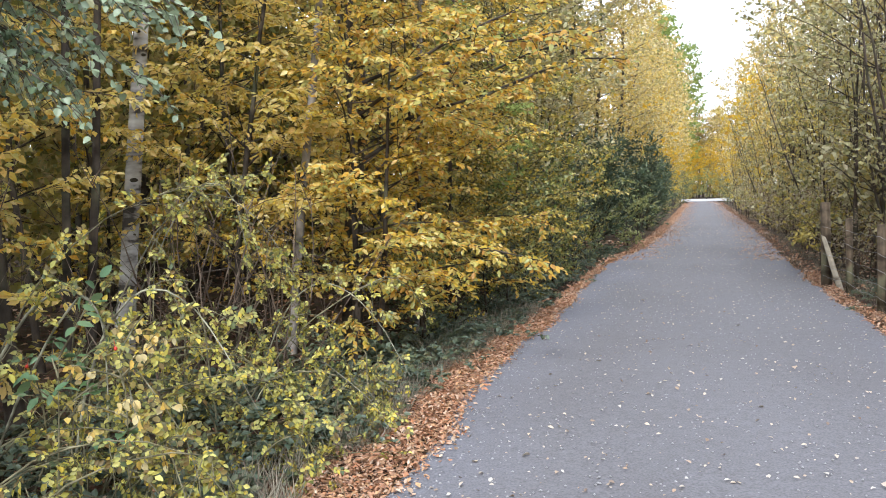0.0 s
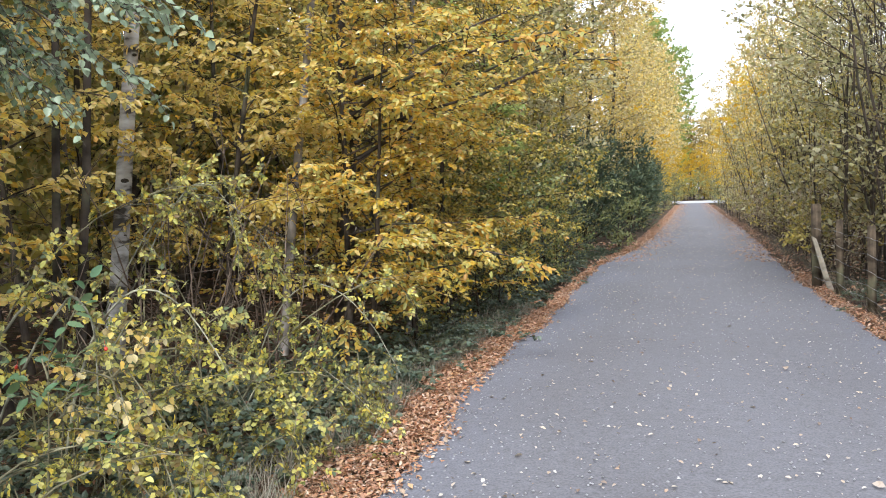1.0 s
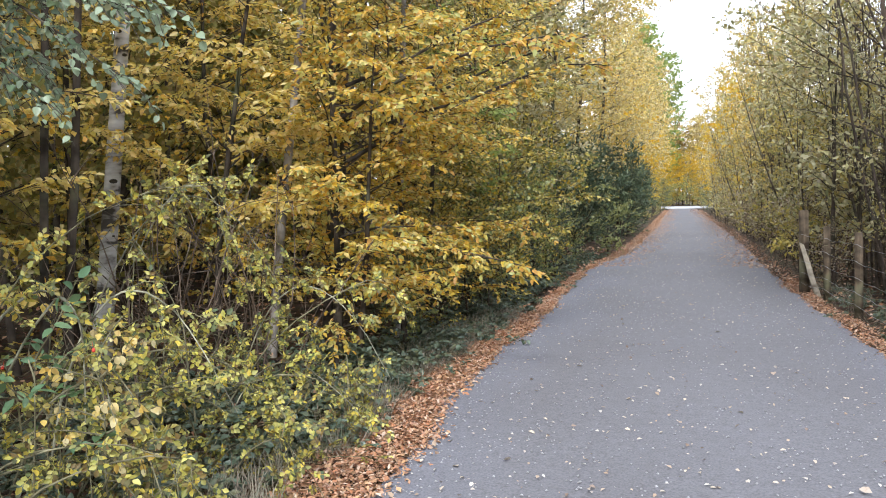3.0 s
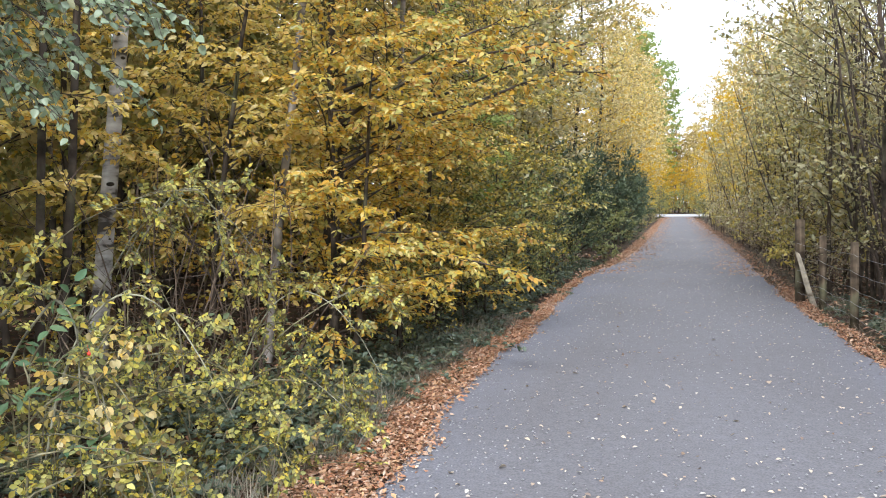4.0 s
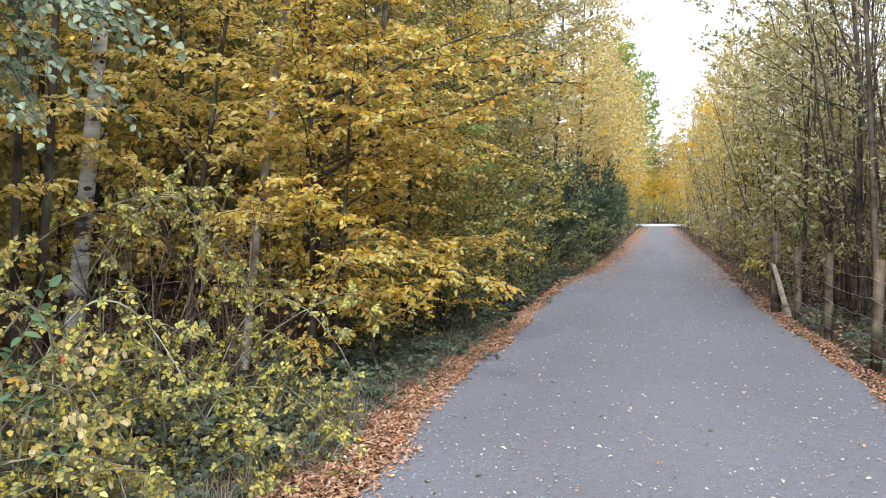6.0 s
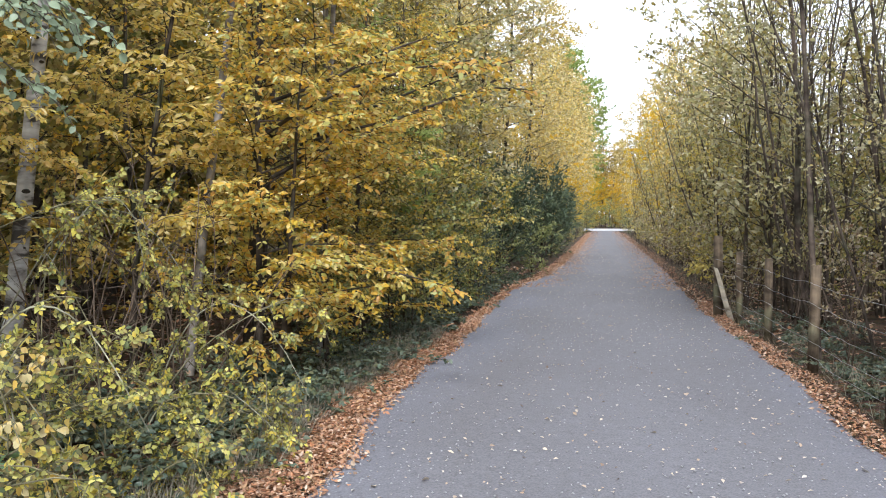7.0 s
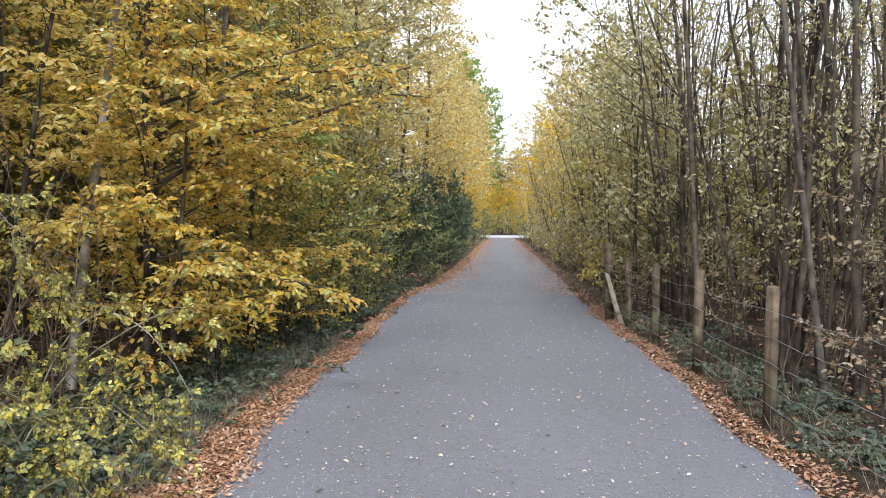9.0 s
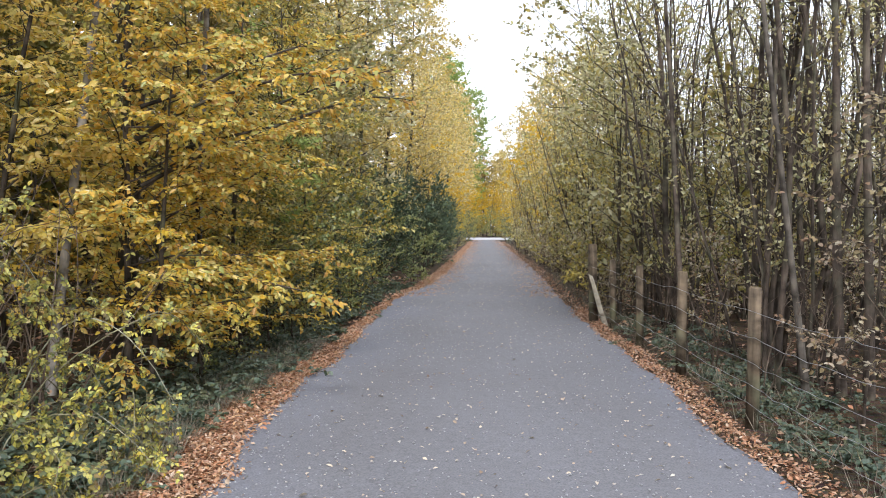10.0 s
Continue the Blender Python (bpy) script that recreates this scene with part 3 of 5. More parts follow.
def grow(seed, height, radius, lean=(0, 0), limbs=30, low=0.15, reach=1.6, rise=0.4, twigs=10, twig=0.5, per=8, size=0.06, way="round",
         sag=0.1, profile="cone", pull=(0, 0), extra=(), wander=0.05, limb_lift=0.0, sides=7, bare=False):
    """Trunk path, limbs with their twigs, and the leaves of one tree."""
    rng = np.random.default_rng(seed)
    trunk = bend(rng, (0, 0, -0.05), (lean[0], lean[1], 1.0), height, 12, wander, lift=0.15)
    tr = radius * (1 - np.linspace(0, 1, 12) ** 1.1 * 0.88)
    tr[0] *= 1.25
    made, leaves = [], []
    plan = []
    for i in range(limbs):
        t = low + (1 - low) * ((i + rng.uniform(0, 1)) / limbs)
        az = i * 2.4 + rng.normal(0, 0.5)
        s, _ = along_path(trunk, np.array([t]))
        shape = {"cone": (1.15 - 0.85 * t) * min(1.0, 0.42 + 2.6 * t), "ball": math.sin(math.pi * min(1, max(0.12, (t - low) / (1 - low) * 0.85 + 0.12))), "up": 0.6 + 0.3 * t}[profile]
        d = np.array([math.cos(az) + pull[0], math.sin(az) + pull[1], rise + rng.normal(0, 0.28 if way == "flat" else 0.15) + 0.5 * t * (profile != "cone")])
        plan.append((s[0], d, reach * shape * rng.uniform(0.7, 1.2), max(0.006, radius * 0.38 * (1.05 - t))))
    plan.extend(extra)
    for s, d, length, r in plan:
        path = bend(rng, s, d, length, 7, 0.09, sag=sag, lift=limb_lift)
        tube, twigwork = Tubes(), Tubes()
        tube.add(path, np.linspace(r, r * 0.25, 7), 3 if bare else 5)
        k = max(3, int(twigs * min(1.6, length / max(reach, 0.01) * 1.3)))
        t = np.sort(rng.uniform(0.18, 1.0, k))
        st, dr = along_path(path, t)
        dr = dr / (np.linalg.norm(dr, axis=1, keepdims=True) + 1e-9)
        sd = np.cross(dr, (0, 0, 1.0))
        sgn = np.where(np.arange(k) % 2 == 0, 1.0, -1.0)[:, None]
        spread = 0.22 if way == "flat" else 0.45
        td = dr * 0.75 + sd * sgn * 0.8 + rng.normal(0, spread, (k, 3))
        td[-1] = dr[-1]
        td /= np.linalg.norm(td, axis=1, keepdims=True)
        tl = twig * (1.15 - 0.55 * t) * rng.uniform(0.6, 1.3, k)
        for a, b, c in () if bare else zip(st, td, tl):
            mid = a + b * c * 0.55 + np.array([0, 0, -sag * c * 0.3])
            end = a + b * c + np.array([0, 0, -sag * c])
            twigwork.add([a, mid, end], [r * 0.22 + 0.0015, r * 0.15 + 0.001, 0.0012], 3)
        made.append((tube, twigwork))
        leaves.append(crown_leaves(rng, st, td, tl, per, sag, way, size))
    cloud = [np.concatenate([c[i] for c in leaves]) for i in range(4)]
    return trunk, tr, made, cloud


def set_tree(name, place, label, category, bark, leaf, spec, shape=FAR_LEAF, width=0.7, group="", branch_parts=False, singles=0, toward=(1, -0.4, 0), turn=0.0, crown_label="", singles_shape=NEAR_LEAF):
    """One tree or shrub: trunk, branches and crown under an Empty at its foot."""
    trunk, tr, limbs, (at, along, up, size) = grow(**spec)
    root = thing(name, place, label, category, group, turn)
    body = Tubes()
    body.add(trunk, tr, spec.get("sides", 7))
    part("trunk", body.mesh("trunk", bark), root)
    joined = Tubes()
    for tube, twigwork in limbs:
        if branch_parts:
            part("branch", tube.mesh("branch", bark), root)
        for t in (twigwork,) if branch_parts else (tube, twigwork):
            joined.v.extend(t.v)
            joined.q.extend([q + joined.n for q in t.q])
            joined.n += t.n
    if joined.n:
        part("twigwork" if branch_parts else "branchwork", joined.mesh("twigwork", bark), root, kind="stuff")
    order = np.argsort(-(at @ np.array(toward, float)))
    singles = min(singles, len(order) // 2)
    own, rest = order[:singles], order[singles:]
    v, f = leaf_cloud(shape, at[rest], along[rest], up[rest], size[rest], width)
    crown = part("crown", mesh_of("crown", v, f, leaf), root, crown_label, kind="stuff" if singles else "")
    if singles:
        one = mesh_of("leaf", *leaf_cloud(singles_shape, [(0, 0, 0)], [(0, 1, 0)], [(0, 0, 1)], [1.0], width), leaf)
        leaf_pieces(crown, one, at[own], along[own], up[own], size[own])
    return root


def on_ground(x, y):
    return (x, y, ground_z(x, y) - 0.03)


def scatter(seed, count, x0, x1, y0, y1, gap, keep=lambda x, y: True, bias=1.0):
    """Places with at least a gap between them."""
    rng, out = random.Random(seed), []
    for _ in range(count * 30):
        if len(out) >= count:
            break
        x, y = rng.uniform(x0, x1), y0 + (y1 - y0) * rng.random() ** bias
        if keep(x, y) and all((x - a) ** 2 + (y - b) ** 2 > gap * gap for a, b in out):
            out.append((x, y))
    return out


def copies(templates, places, seed, lo=0.85, hi=1.15):
    """The templates stand at the first places; their copies at the rest."""
    rng = random.Random(seed)
    for i, (x, y) in enumerate(places):
        s = rng.uniform(lo, hi)
        m = pose(*on_ground(x, y), 0, 0, rng.uniform(0, 360)) @ Matrix.Diagonal((s, s, s * rng.uniform(0.92, 1.1), 1))
        if i < len(templates):
            templates[i].matrix_basis = m
        else:
            ob = copy_thing(templates[i % len(templates)], Matrix())
            ob.matrix_basis = m


# hornbeams at the edge of the wood, golden, with low level sprays
def hornbeam(x, y, seed, height, reach, limbs, singles, extra=(), pull=(0.5, -0.2), twigs=17, low=0.05, size=0.060, leaf=GOLD, label="young hornbeam with level sprays of golden-yellow leaves"):
    set_tree("hornbeam_tree", on_ground(x, y), label, "tree", BARK, leaf,
             dict(seed=seed, height=height, radius=0.034, limbs=limbs, low=low, reach=reach, rise=0.5, twigs=twigs, twig=0.42, per=13, size=size, way="flat", sag=0.2, profile="cone", pull=pull, extra=extra),
             MID_LEAF, 0.56, "golden hornbeams along the wood", True, singles)


hornbeam(-3.25, 7.3, 11, 6.5, 1.7, 60, 220, extra=[
    (np.array([0.1, 0.1, 1.9]), np.array([1.9, 1.5, 1.5]), 2.9, 0.022),
    (np.array([0.15, 0.6, 2.35]), np.array([1.6, 0.5, 0.92]), 2.25, 0.02),
    (np.array([0.15, 0.7, 2.25]), np.array([1.6, 0.5, 0.80]), 2.15, 0.018),
    (np.array([0.1, 0.1, 2.6]), np.array([1.7, 0.8, 1.0]), 2.0, 0.02),
    (np.array([0.1, 0.0, 2.3]), np.array([1.9, -0.4, 0.9]), 2.3, 0.02),
    (np.array([0.1, 0.0, 1.05]), np.array([1.5, -0.1, 0.3]), 1.7, 0.018)], pull=(0.8, -0.15), size=0.066)
hornbeam(-3.2, 10.1, 12, 6.4, 1.6, 56, 160, extra=[
    (np.array([0.05, 0.0, 1.1]), np.array([1.4, 0.3, 0.4]), 1.4, 0.015)])
hornbeam(-4.5, 7.3, 13, 5.6, 1.4, 46, 60, pull=(0.4, 0.0), low=0.12, size=0.068, leaf=PEACH, label="young hornbeam with pale yellow and peach leaves")
hornbeam(-4.9, 8.2, 14, 7.0, 2.0, 44, 0, twigs=14)
hornbeam(-5.7, 6.0, 15, 6.5, 2.0, 44, 0, low=0.3, size=0.068, leaf=PEACH, label="young hornbeam with pale yellow and peach leaves")
hornbeam(-4.6, 11.2, 17, 6.5, 1.9, 40, 0, leaf=TURNING, label="young hornbeam still half green among yellow leaves")
hornbeam(-5.2, 3.9, 18, 5.5, 1.5, 36, 0, size=0.068, leaf=PEACH, label="young hornbeam with pale yellow and peach leaves")
hornbeam(-3.3, 12.6, 16, 5.8, 1.8, 44, 0, size=0.066, leaf=TURNING, label="young hornbeam still half green among yellow leaves")
hornbeam(-3.9, 14.6, 19, 6.0, 1.7, 36, 0, size=0.07, leaf=TURNING, label="young hornbeam still half green among yellow leaves")


# smaller ones in front, whose sprays make a curtain down to the brambles
hornbeam(-3.0, 8.5, 20, 3.9, 1.1, 28, 0, pull=(0.35, -0.2), low=0.14, twigs=14)
hornbeam(-3.05, 7.3, 21, 3.3, 1.0, 24, 0, pull=(0.3, -0.1), low=0.24, twigs=14)
hornbeam(-2.95, 9.8, 22, 3.6, 1.0, 26, 0, pull=(0.3, -0.2), low=0.16, twigs=14, leaf=TURNING, label="young hornbeam still half green among yellow leaves")


# pale trunks and dark poles that stand in the wood's edge
def pole_tree(name, x, y, radius, lean, bark, label, seed, height=9.0, leaf=OLIVE, wander=0.014):
    set_tree(name, on_ground(x, y), label, "tree", bark, leaf,
             dict(seed=seed, height=height, radius=radius, lean=lean, limbs=11, low=0.48, reach=1.4, rise=0.5, twigs=9, twig=0.5, per=8, size=0.065, sag=0.1, profile="ball", wander=wander, sides=10),
             MID_LEAF, 0.7, "", True)


def birch_knots():
    """Dark branch scars with a swollen rim on the birch's trunk."""
    birch = next(o for o in bpy.data.objects if o.name.startswith("birch_tree"))
    trunk = next(o for o in birch.children if o.name.startswith("trunk"))
    to_path = Vector((0.62, -0.78, 0))
    bm = bmesh.new()
    bmesh.ops.create_icosphere(bm, subdivisions=2, radius=1.0)
    for v in bm.verts:
        out = math.hypot(v.co.x, v.co.z)
        v.co.y = v.co.y * (1.0 - 0.5 * max(0, 1 - out * 1.6))
    me = bpy.data.meshes.new("knot")
    bm.to_mesh(me)
    bm.free()
    me.materials.append(BARK)
    verts = [v.co.copy() for v in trunk.data.vertices]
    for z, side, w, h in ((0.62, -0.3, 0.022, 0.013), (1.18, 0.5, 0.014, 0.008), (1.42, -0.5, 0.016, 0.007), (1.66, 0.05, 0.036, 0.02), (2.0, 0.5, 0.014, 0.007), (2.35, -0.4, 0.018, 0.007), (2.75, 0.4, 0.022, 0.014), (2.95, -0.4, 0.024, 0.014)):
        lo = max((v for v in verts if v.z <= z), key=lambda v: v.z).z
        hi = min((v for v in verts if v.z > z), key=lambda v: v.z).z
        a = [v for v in verts if abs(v.z - lo) < 0.08]
        c = [v for v in verts if abs(v.z - hi) < 0.08]
        k = (z - lo) / (hi - lo)
        mid = sum(a, Vector()) / len(a) * (1 - k) + sum(c, Vector()) / len(c) * k
        face = (to_path + side * Vector((0.78, 0.62, 0))).normalized()
        ob = part("knot", me, trunk)
        ob.matrix_basis = Matrix.Translation(Vector((mid.x, mid.y, z)) + face * 0.076) @ Matrix.Rotation(math.atan2(face.y, face.x) + math.pi / 2, 4, "Z") @ Matrix.Diagonal((w, 0.012, h, 1))


pole_tree("birch_tree", -5.17, 6.4, 0.084, (0.115, 0.02), BIRCH, "slender silver birch with pale flecked bark", 31, 9.5, wander=0.006)
birch_knots()
pole_tree("grey_tree", -3.92, 7.25, 0.046, (0.10, 0.0), PALEBARK, "slim young tree with smooth pale grey bark", 32)
pole_tree("grey_tree", -3.22, 8.9, 0.04, (0.05, 0.0), PALEBARK, "slim young tree with smooth pale grey bark", 33)
pole_tree("dark_tree", -4.97, 5.5, 0.037, (0.06, 0.0), BARK, "dark-barked young tree inside the wood", 34, wander=0.03)
pole_tree("dark_tree", -4.86, 5.6, 0.039, (0.085, 0.0), BARK, "dark-barked young tree inside the wood", 35, wander=0.03)
pole_tree("dark_tree", -4.35, 4.3, 0.055, (-0.06, 0.0), BARK, "dark-barked young tree inside the wood", 36)
pole_tree("dark_tree", -4.1, 9.0, 0.05, (0.05, 0.0), BARK, "dark-barked young tree inside the wood", 37)
pole_tree("dark_tree", -3.8, 8.6, 0.045, (0.02, 0.03), BARK, "dark-barked young tree inside the wood", 38)


# unseen taller trees added beside and behind the viewer, whose crowns shade the undergrowth
for i, (x, y, h, low) in enumerate([(-3.6, -0.9, 4.8, 0.1), (-3.9, 0.9, 4.6, 0.12), (-3.3, -2.8, 5.4, 0.1), (4.9, 0.4, 9.5, 0.42), (4.2, -1.2, 9.5, 0.42), (6.4, 1.6, 9.5, 0.42), (4.6, -3.2, 9.5, 0.42)]):
    set_tree("shade_tree", on_ground(x, y), "unseen dark-barked tree with an olive crown, added to shade the undergrowth", "tree", BARK, OLIVE,
             dict(seed=800 + i, height=h, radius=0.07, limbs=30, low=low, reach=2.3 if h > 6 else 1.3, rise=0.4, twigs=10, twig=0.7, per=9, size=0.11, sag=0.1, profile="ball", wander=0.02, bare=True), FAR_LEAF, 0.75, "trees that shade the undergrowth")


# a poplar whose grey-green boughs hang into the view
def poplar_bough_tree():
    """Boughs reach out level over the briars; their twigs and leaves hang from them."""
    foot, limbs = np.array([-4.35, 3.0, 0.0]), []
    for x, y, z, out in ((-3.30, 3.6, 2.46, 1.0), (-3.15, 3.6, 2.22, 1.05), (-3.16, 3.55, 2.02, 1.1), (-3.45, 3.5, 2.10, 1.0), (-3.50, 3.65, 2.32, 0.95), (-2.84, 3.6, 2.44, 1.0), (-2.80, 3.7, 2.36, 1.0), (-2.52, 3.7, 2.48, 1.0),
                         (-2.40, 3.8, 2.55, 1.0), (-2.30, 3.7, 2.46, 1.0), (-3.0, 3.5, 2.56, 1.0), (-3.31, 3.7, 2.33, 1.0), (-2.64, 3.6, 2.58, 1.0), (-3.2, 3.3, 2.62, 1.0), (-3.6, 3.4, 2.45, 1.0)):
        base = np.array([-4.25, 3.1, 2.55 + 0.25 * (x + 4.0)])
        d = np.array([x, y, z]) - base
        limbs.append((base - foot, d + np.array([0, 0, 0.16]), float(np.linalg.norm(d)) * out, 0.010))
    set_tree("poplar_tree", on_ground(foot[0], foot[1]), "poplar with hanging boughs of grey-green leaves", "tree", GREYBARK, SILVER,
             dict(seed=41, height=8.0, radius=0.09, limbs=16, low=0.5, reach=1.5, rise=0.5, twigs=24, twig=0.27, per=8, size=0.047, way="droop", sag=0.55, profile="ball", extra=limbs),
             MID_LEAF, 0.78, "", True, 280, (1.0, 0.5, -0.8))


poplar_bough_tree()


# ---- briars: arching canes with small feathered leaves ----
def feathered_leaf(name, mat, pairs=3, length=0.088, leaflet=0.033):
    at, along, size = [], [], []
    for i in range(pairs):
        yy = length * (0.25 + 0.6 * i / pairs)
        for s in (-1, 1):
            at.append((0, yy, 0))
            along.append((s * 1.0, 0.55, -0.15))
            size.append(leaflet * (0.8 + 0.12 * i))
    at.append((0, length * 0.82, 0))
    along.append((0, 1, -0.2))
    size.append(leaflet * 1.1)
    v, f = leaf_cloud(MID_LEAF, at, along, np.tile((0.0, 0.0, 1.0), (len(at), 1)), size, 0.72)
    stalk = np.array([(-0.0012, 0, 0), (0.0012, 0, 0), (0.0008, length * 0.85, 0), (-0.0008, length * 0.85, 0)])
    return mesh_of(name, np.concatenate([v, stalk]), f + [np.array([[len(v), len(v) + 1, len(v) + 2, len(v) + 3]])], mat)


BRIAR_LEAVES = [feathered_leaf("leaf", BRIAR, 3), feathered_leaf("leaf", BRIAR, 2, 0.07, 0.035)]


def briar(x, y, seed, canes, reach, singles, aim=(1.0, 0.2), height=1.0, leaf_gap=0.14):
    rng = np.random.default_rng(seed)
    root = thing("briar_bush", on_ground(x, y), "wild rose briar with arching canes and yellowing leaves", "shrub", "briars at the edge of the wood")
    at, along, up, shootwork = [], [], [], Tubes()
    for i in range(canes):
        base = np.array([rng.normal(0, 0.18), rng.normal(0, 0.22), 0.0])
        d = np.array([aim[0] * rng.uniform(-0.2, 1.0) + rng.normal(0, 0.25), aim[1] + rng.normal(0, 0.5), rng.uniform(1.2, 2.4) * height])
        length = reach * rng.uniform(0.7, 1.25)
        path = bend(rng, base, d, length, 12, 0.05, sag=rng.uniform(2.2, 3.4))
        path[:, 2] = np.maximum(path[:, 2], 0.03)
        edge = (-2.25 if y < 5 else -2.45) - x
        path[:, 0] = np.where(path[:, 0] > edge, edge + 0.25 * (path[:, 0] - edge), path[:, 0])
        tube = Tubes()
        tube.add(path, np.linspace(0.0065, 0.002, 12), 5)
        shoots = [(path, 0.2)]
        for _ in range(5):
            s, dd = along_path(path, np.array([rng.uniform(0.25, 0.95)]))
            sp = bend(rng, s[0], dd[0] / np.linalg.norm(dd[0]) + rng.normal(0, 0.7, 3), rng.uniform(0.2, 0.55), 5, 0.1, sag=0.9)
            shootwork.add(sp, np.linspace(0.003, 0.0012, 5), 3)
            shoots.append((sp, 0.0))
        part("cane", tube.mesh("cane", CANE), root)
        for sp, lo in shoots:
            k = int(np.linalg.norm(np.diff(sp, axis=0), axis=1).sum() / leaf_gap)
            p, dd = along_path(sp, rng.uniform(lo, 1, max(3, k)))
            dd = dd / (np.linalg.norm(dd, axis=1, keepdims=True) + 1e-9)
            at.append(p)
            along.append(dd * 0.4 + rng.normal(0, 0.65, p.shape) + np.array([0.15, -0.2, 0.1]))
            up.append(rng.normal(0, 0.5, p.shape) + np.array([0.35, -0.5, 0.7]))
    part("shootwork", shootwork.mesh("shootwork", CANE), root, kind="stuff")
    at, along, up = np.concatenate(at), np.concatenate(along), np.concatenate(up)
    order = np.argsort(-(at[:, 0] - 0.5 * at[:, 1]))
    leafage = None
    rest = order[singles:]
    template = np.array([v.co[:] for v in BRIAR_LEAVES[0].vertices])
    faces = [list(p.vertices) for p in BRIAR_LEAVES[0].polygons]
    if len(rest):
        a = along[rest] / np.linalg.norm(along[rest], axis=1, keepdims=True)
        s = np.cross(a, up[rest])
        s /= np.linalg.norm(s, axis=1, keepdims=True)
        n = np.cross(s, a)
        v = at[rest][:, None] + template[None, :, 0, None] * s[:, None] + template[None, :, 1, None] * a[:, None] + template[None, :, 2, None] * n[:, None]
        f = (np.array(faces)[None] + (np.arange(len(rest)) * len(template))[:, None, None]).reshape(-1, 4)
        leafage = part("leafage", mesh_of("leafage", v.reshape(-1, 3), [f], BRIAR), root, kind="stuff")
    if singles:
        rose_hips(root, seed, 3)
    for i, k in enumerate(order[:singles]):
        leaf_pieces(leafage or root, BRIAR_LEAVES[i % 2], at[k:k + 1], along[k:k + 1], up[k:k + 1], [rng.uniform(0.8, 1.25)])


HIP = plain_noise_material("rose_hip_red", (0.45, 0.03, 0.02), (0.62, 0.07, 0.04), 60.0, 0.35)


def rose_hips(parent_at, seed, count):
    """Small red hips on short stalks, hung in the briar."""
    rng = random.Random(seed)
    bm = bmesh.new()
    bmesh.ops.create_icosphere(bm, subdivisions=2, radius=0.008)
    for v in bm.verts:
        v.co.z *= 1.35
        if v.co.z < -0.009:
            v.co.x *= 0.5
            v.co.y *= 0.5
    bmesh.ops.create_cone(bm, cap_ends=True, segments=5, radius1=0.001, radius2=0.0008, depth=0.03, matrix=Matrix.Translation((0, 0, 0.024)))
    me = bpy.data.meshes.new("rose_hip")
    bm.to_mesh(me)
    bm.free()
    me.materials.append(HIP)
    for _ in range(count):
        ob = new("rose_hip", me)
        ob.parent = parent_at
        spot = rng.choice([c for c in parent_at.children if c.name.startswith("cane")]).data.vertices
        v = spot[rng.randrange(len(spot) // 2, len(spot))].co
        ob.matrix_basis = pose(v.x, v.y, v.z - 0.034, rng.uniform(-20, 20), rng.uniform(-20, 20), 0)


briar(-3.1, 2.75, 51, 7, 1.5, 150, (0.7, 0.5), 0.75, 0.15)
briar(-3.05, 3.6, 52, 7, 1.5, 160, (0.6, 0.2), 0.7, 0.14)
briar(-2.95, 4.6, 53, 7, 1.4, 140, (0.8, 0.1), 0.75, 0.13)
briar(-2.85, 3.35, 63, 5, 1.0, 0, (0.6, 0.3), 0.7, 0.12)
briar(-2.8, 4.15, 64, 4, 1.0, 0, (0.6, 0.1), 0.7, 0.12)
briar(-3.6, 3.3, 54, 4, 2.2, 0, (0.5, 0.5), 1.0)
briar(-3.8, 4.5, 55, 4, 2.2, 0, (0.6, 0.2), 1.0)
briar(-2.9, 5.5, 56, 7, 1.3, 0, (0.8, -0.1), 0.85, 0.13)
briar(-3.4, 4.9, 57, 4, 2.1, 0, (0.9, -0.1), 1.2, 0.13)
briar(-3.5, 5.9, 58, 4, 2.1, 0, (1.0, -0.2), 1.2, 0.13)
briar(-3.7, 3.9, 59, 3, 2.2, 0, (0.8, 0.2), 1.2, 0.13)


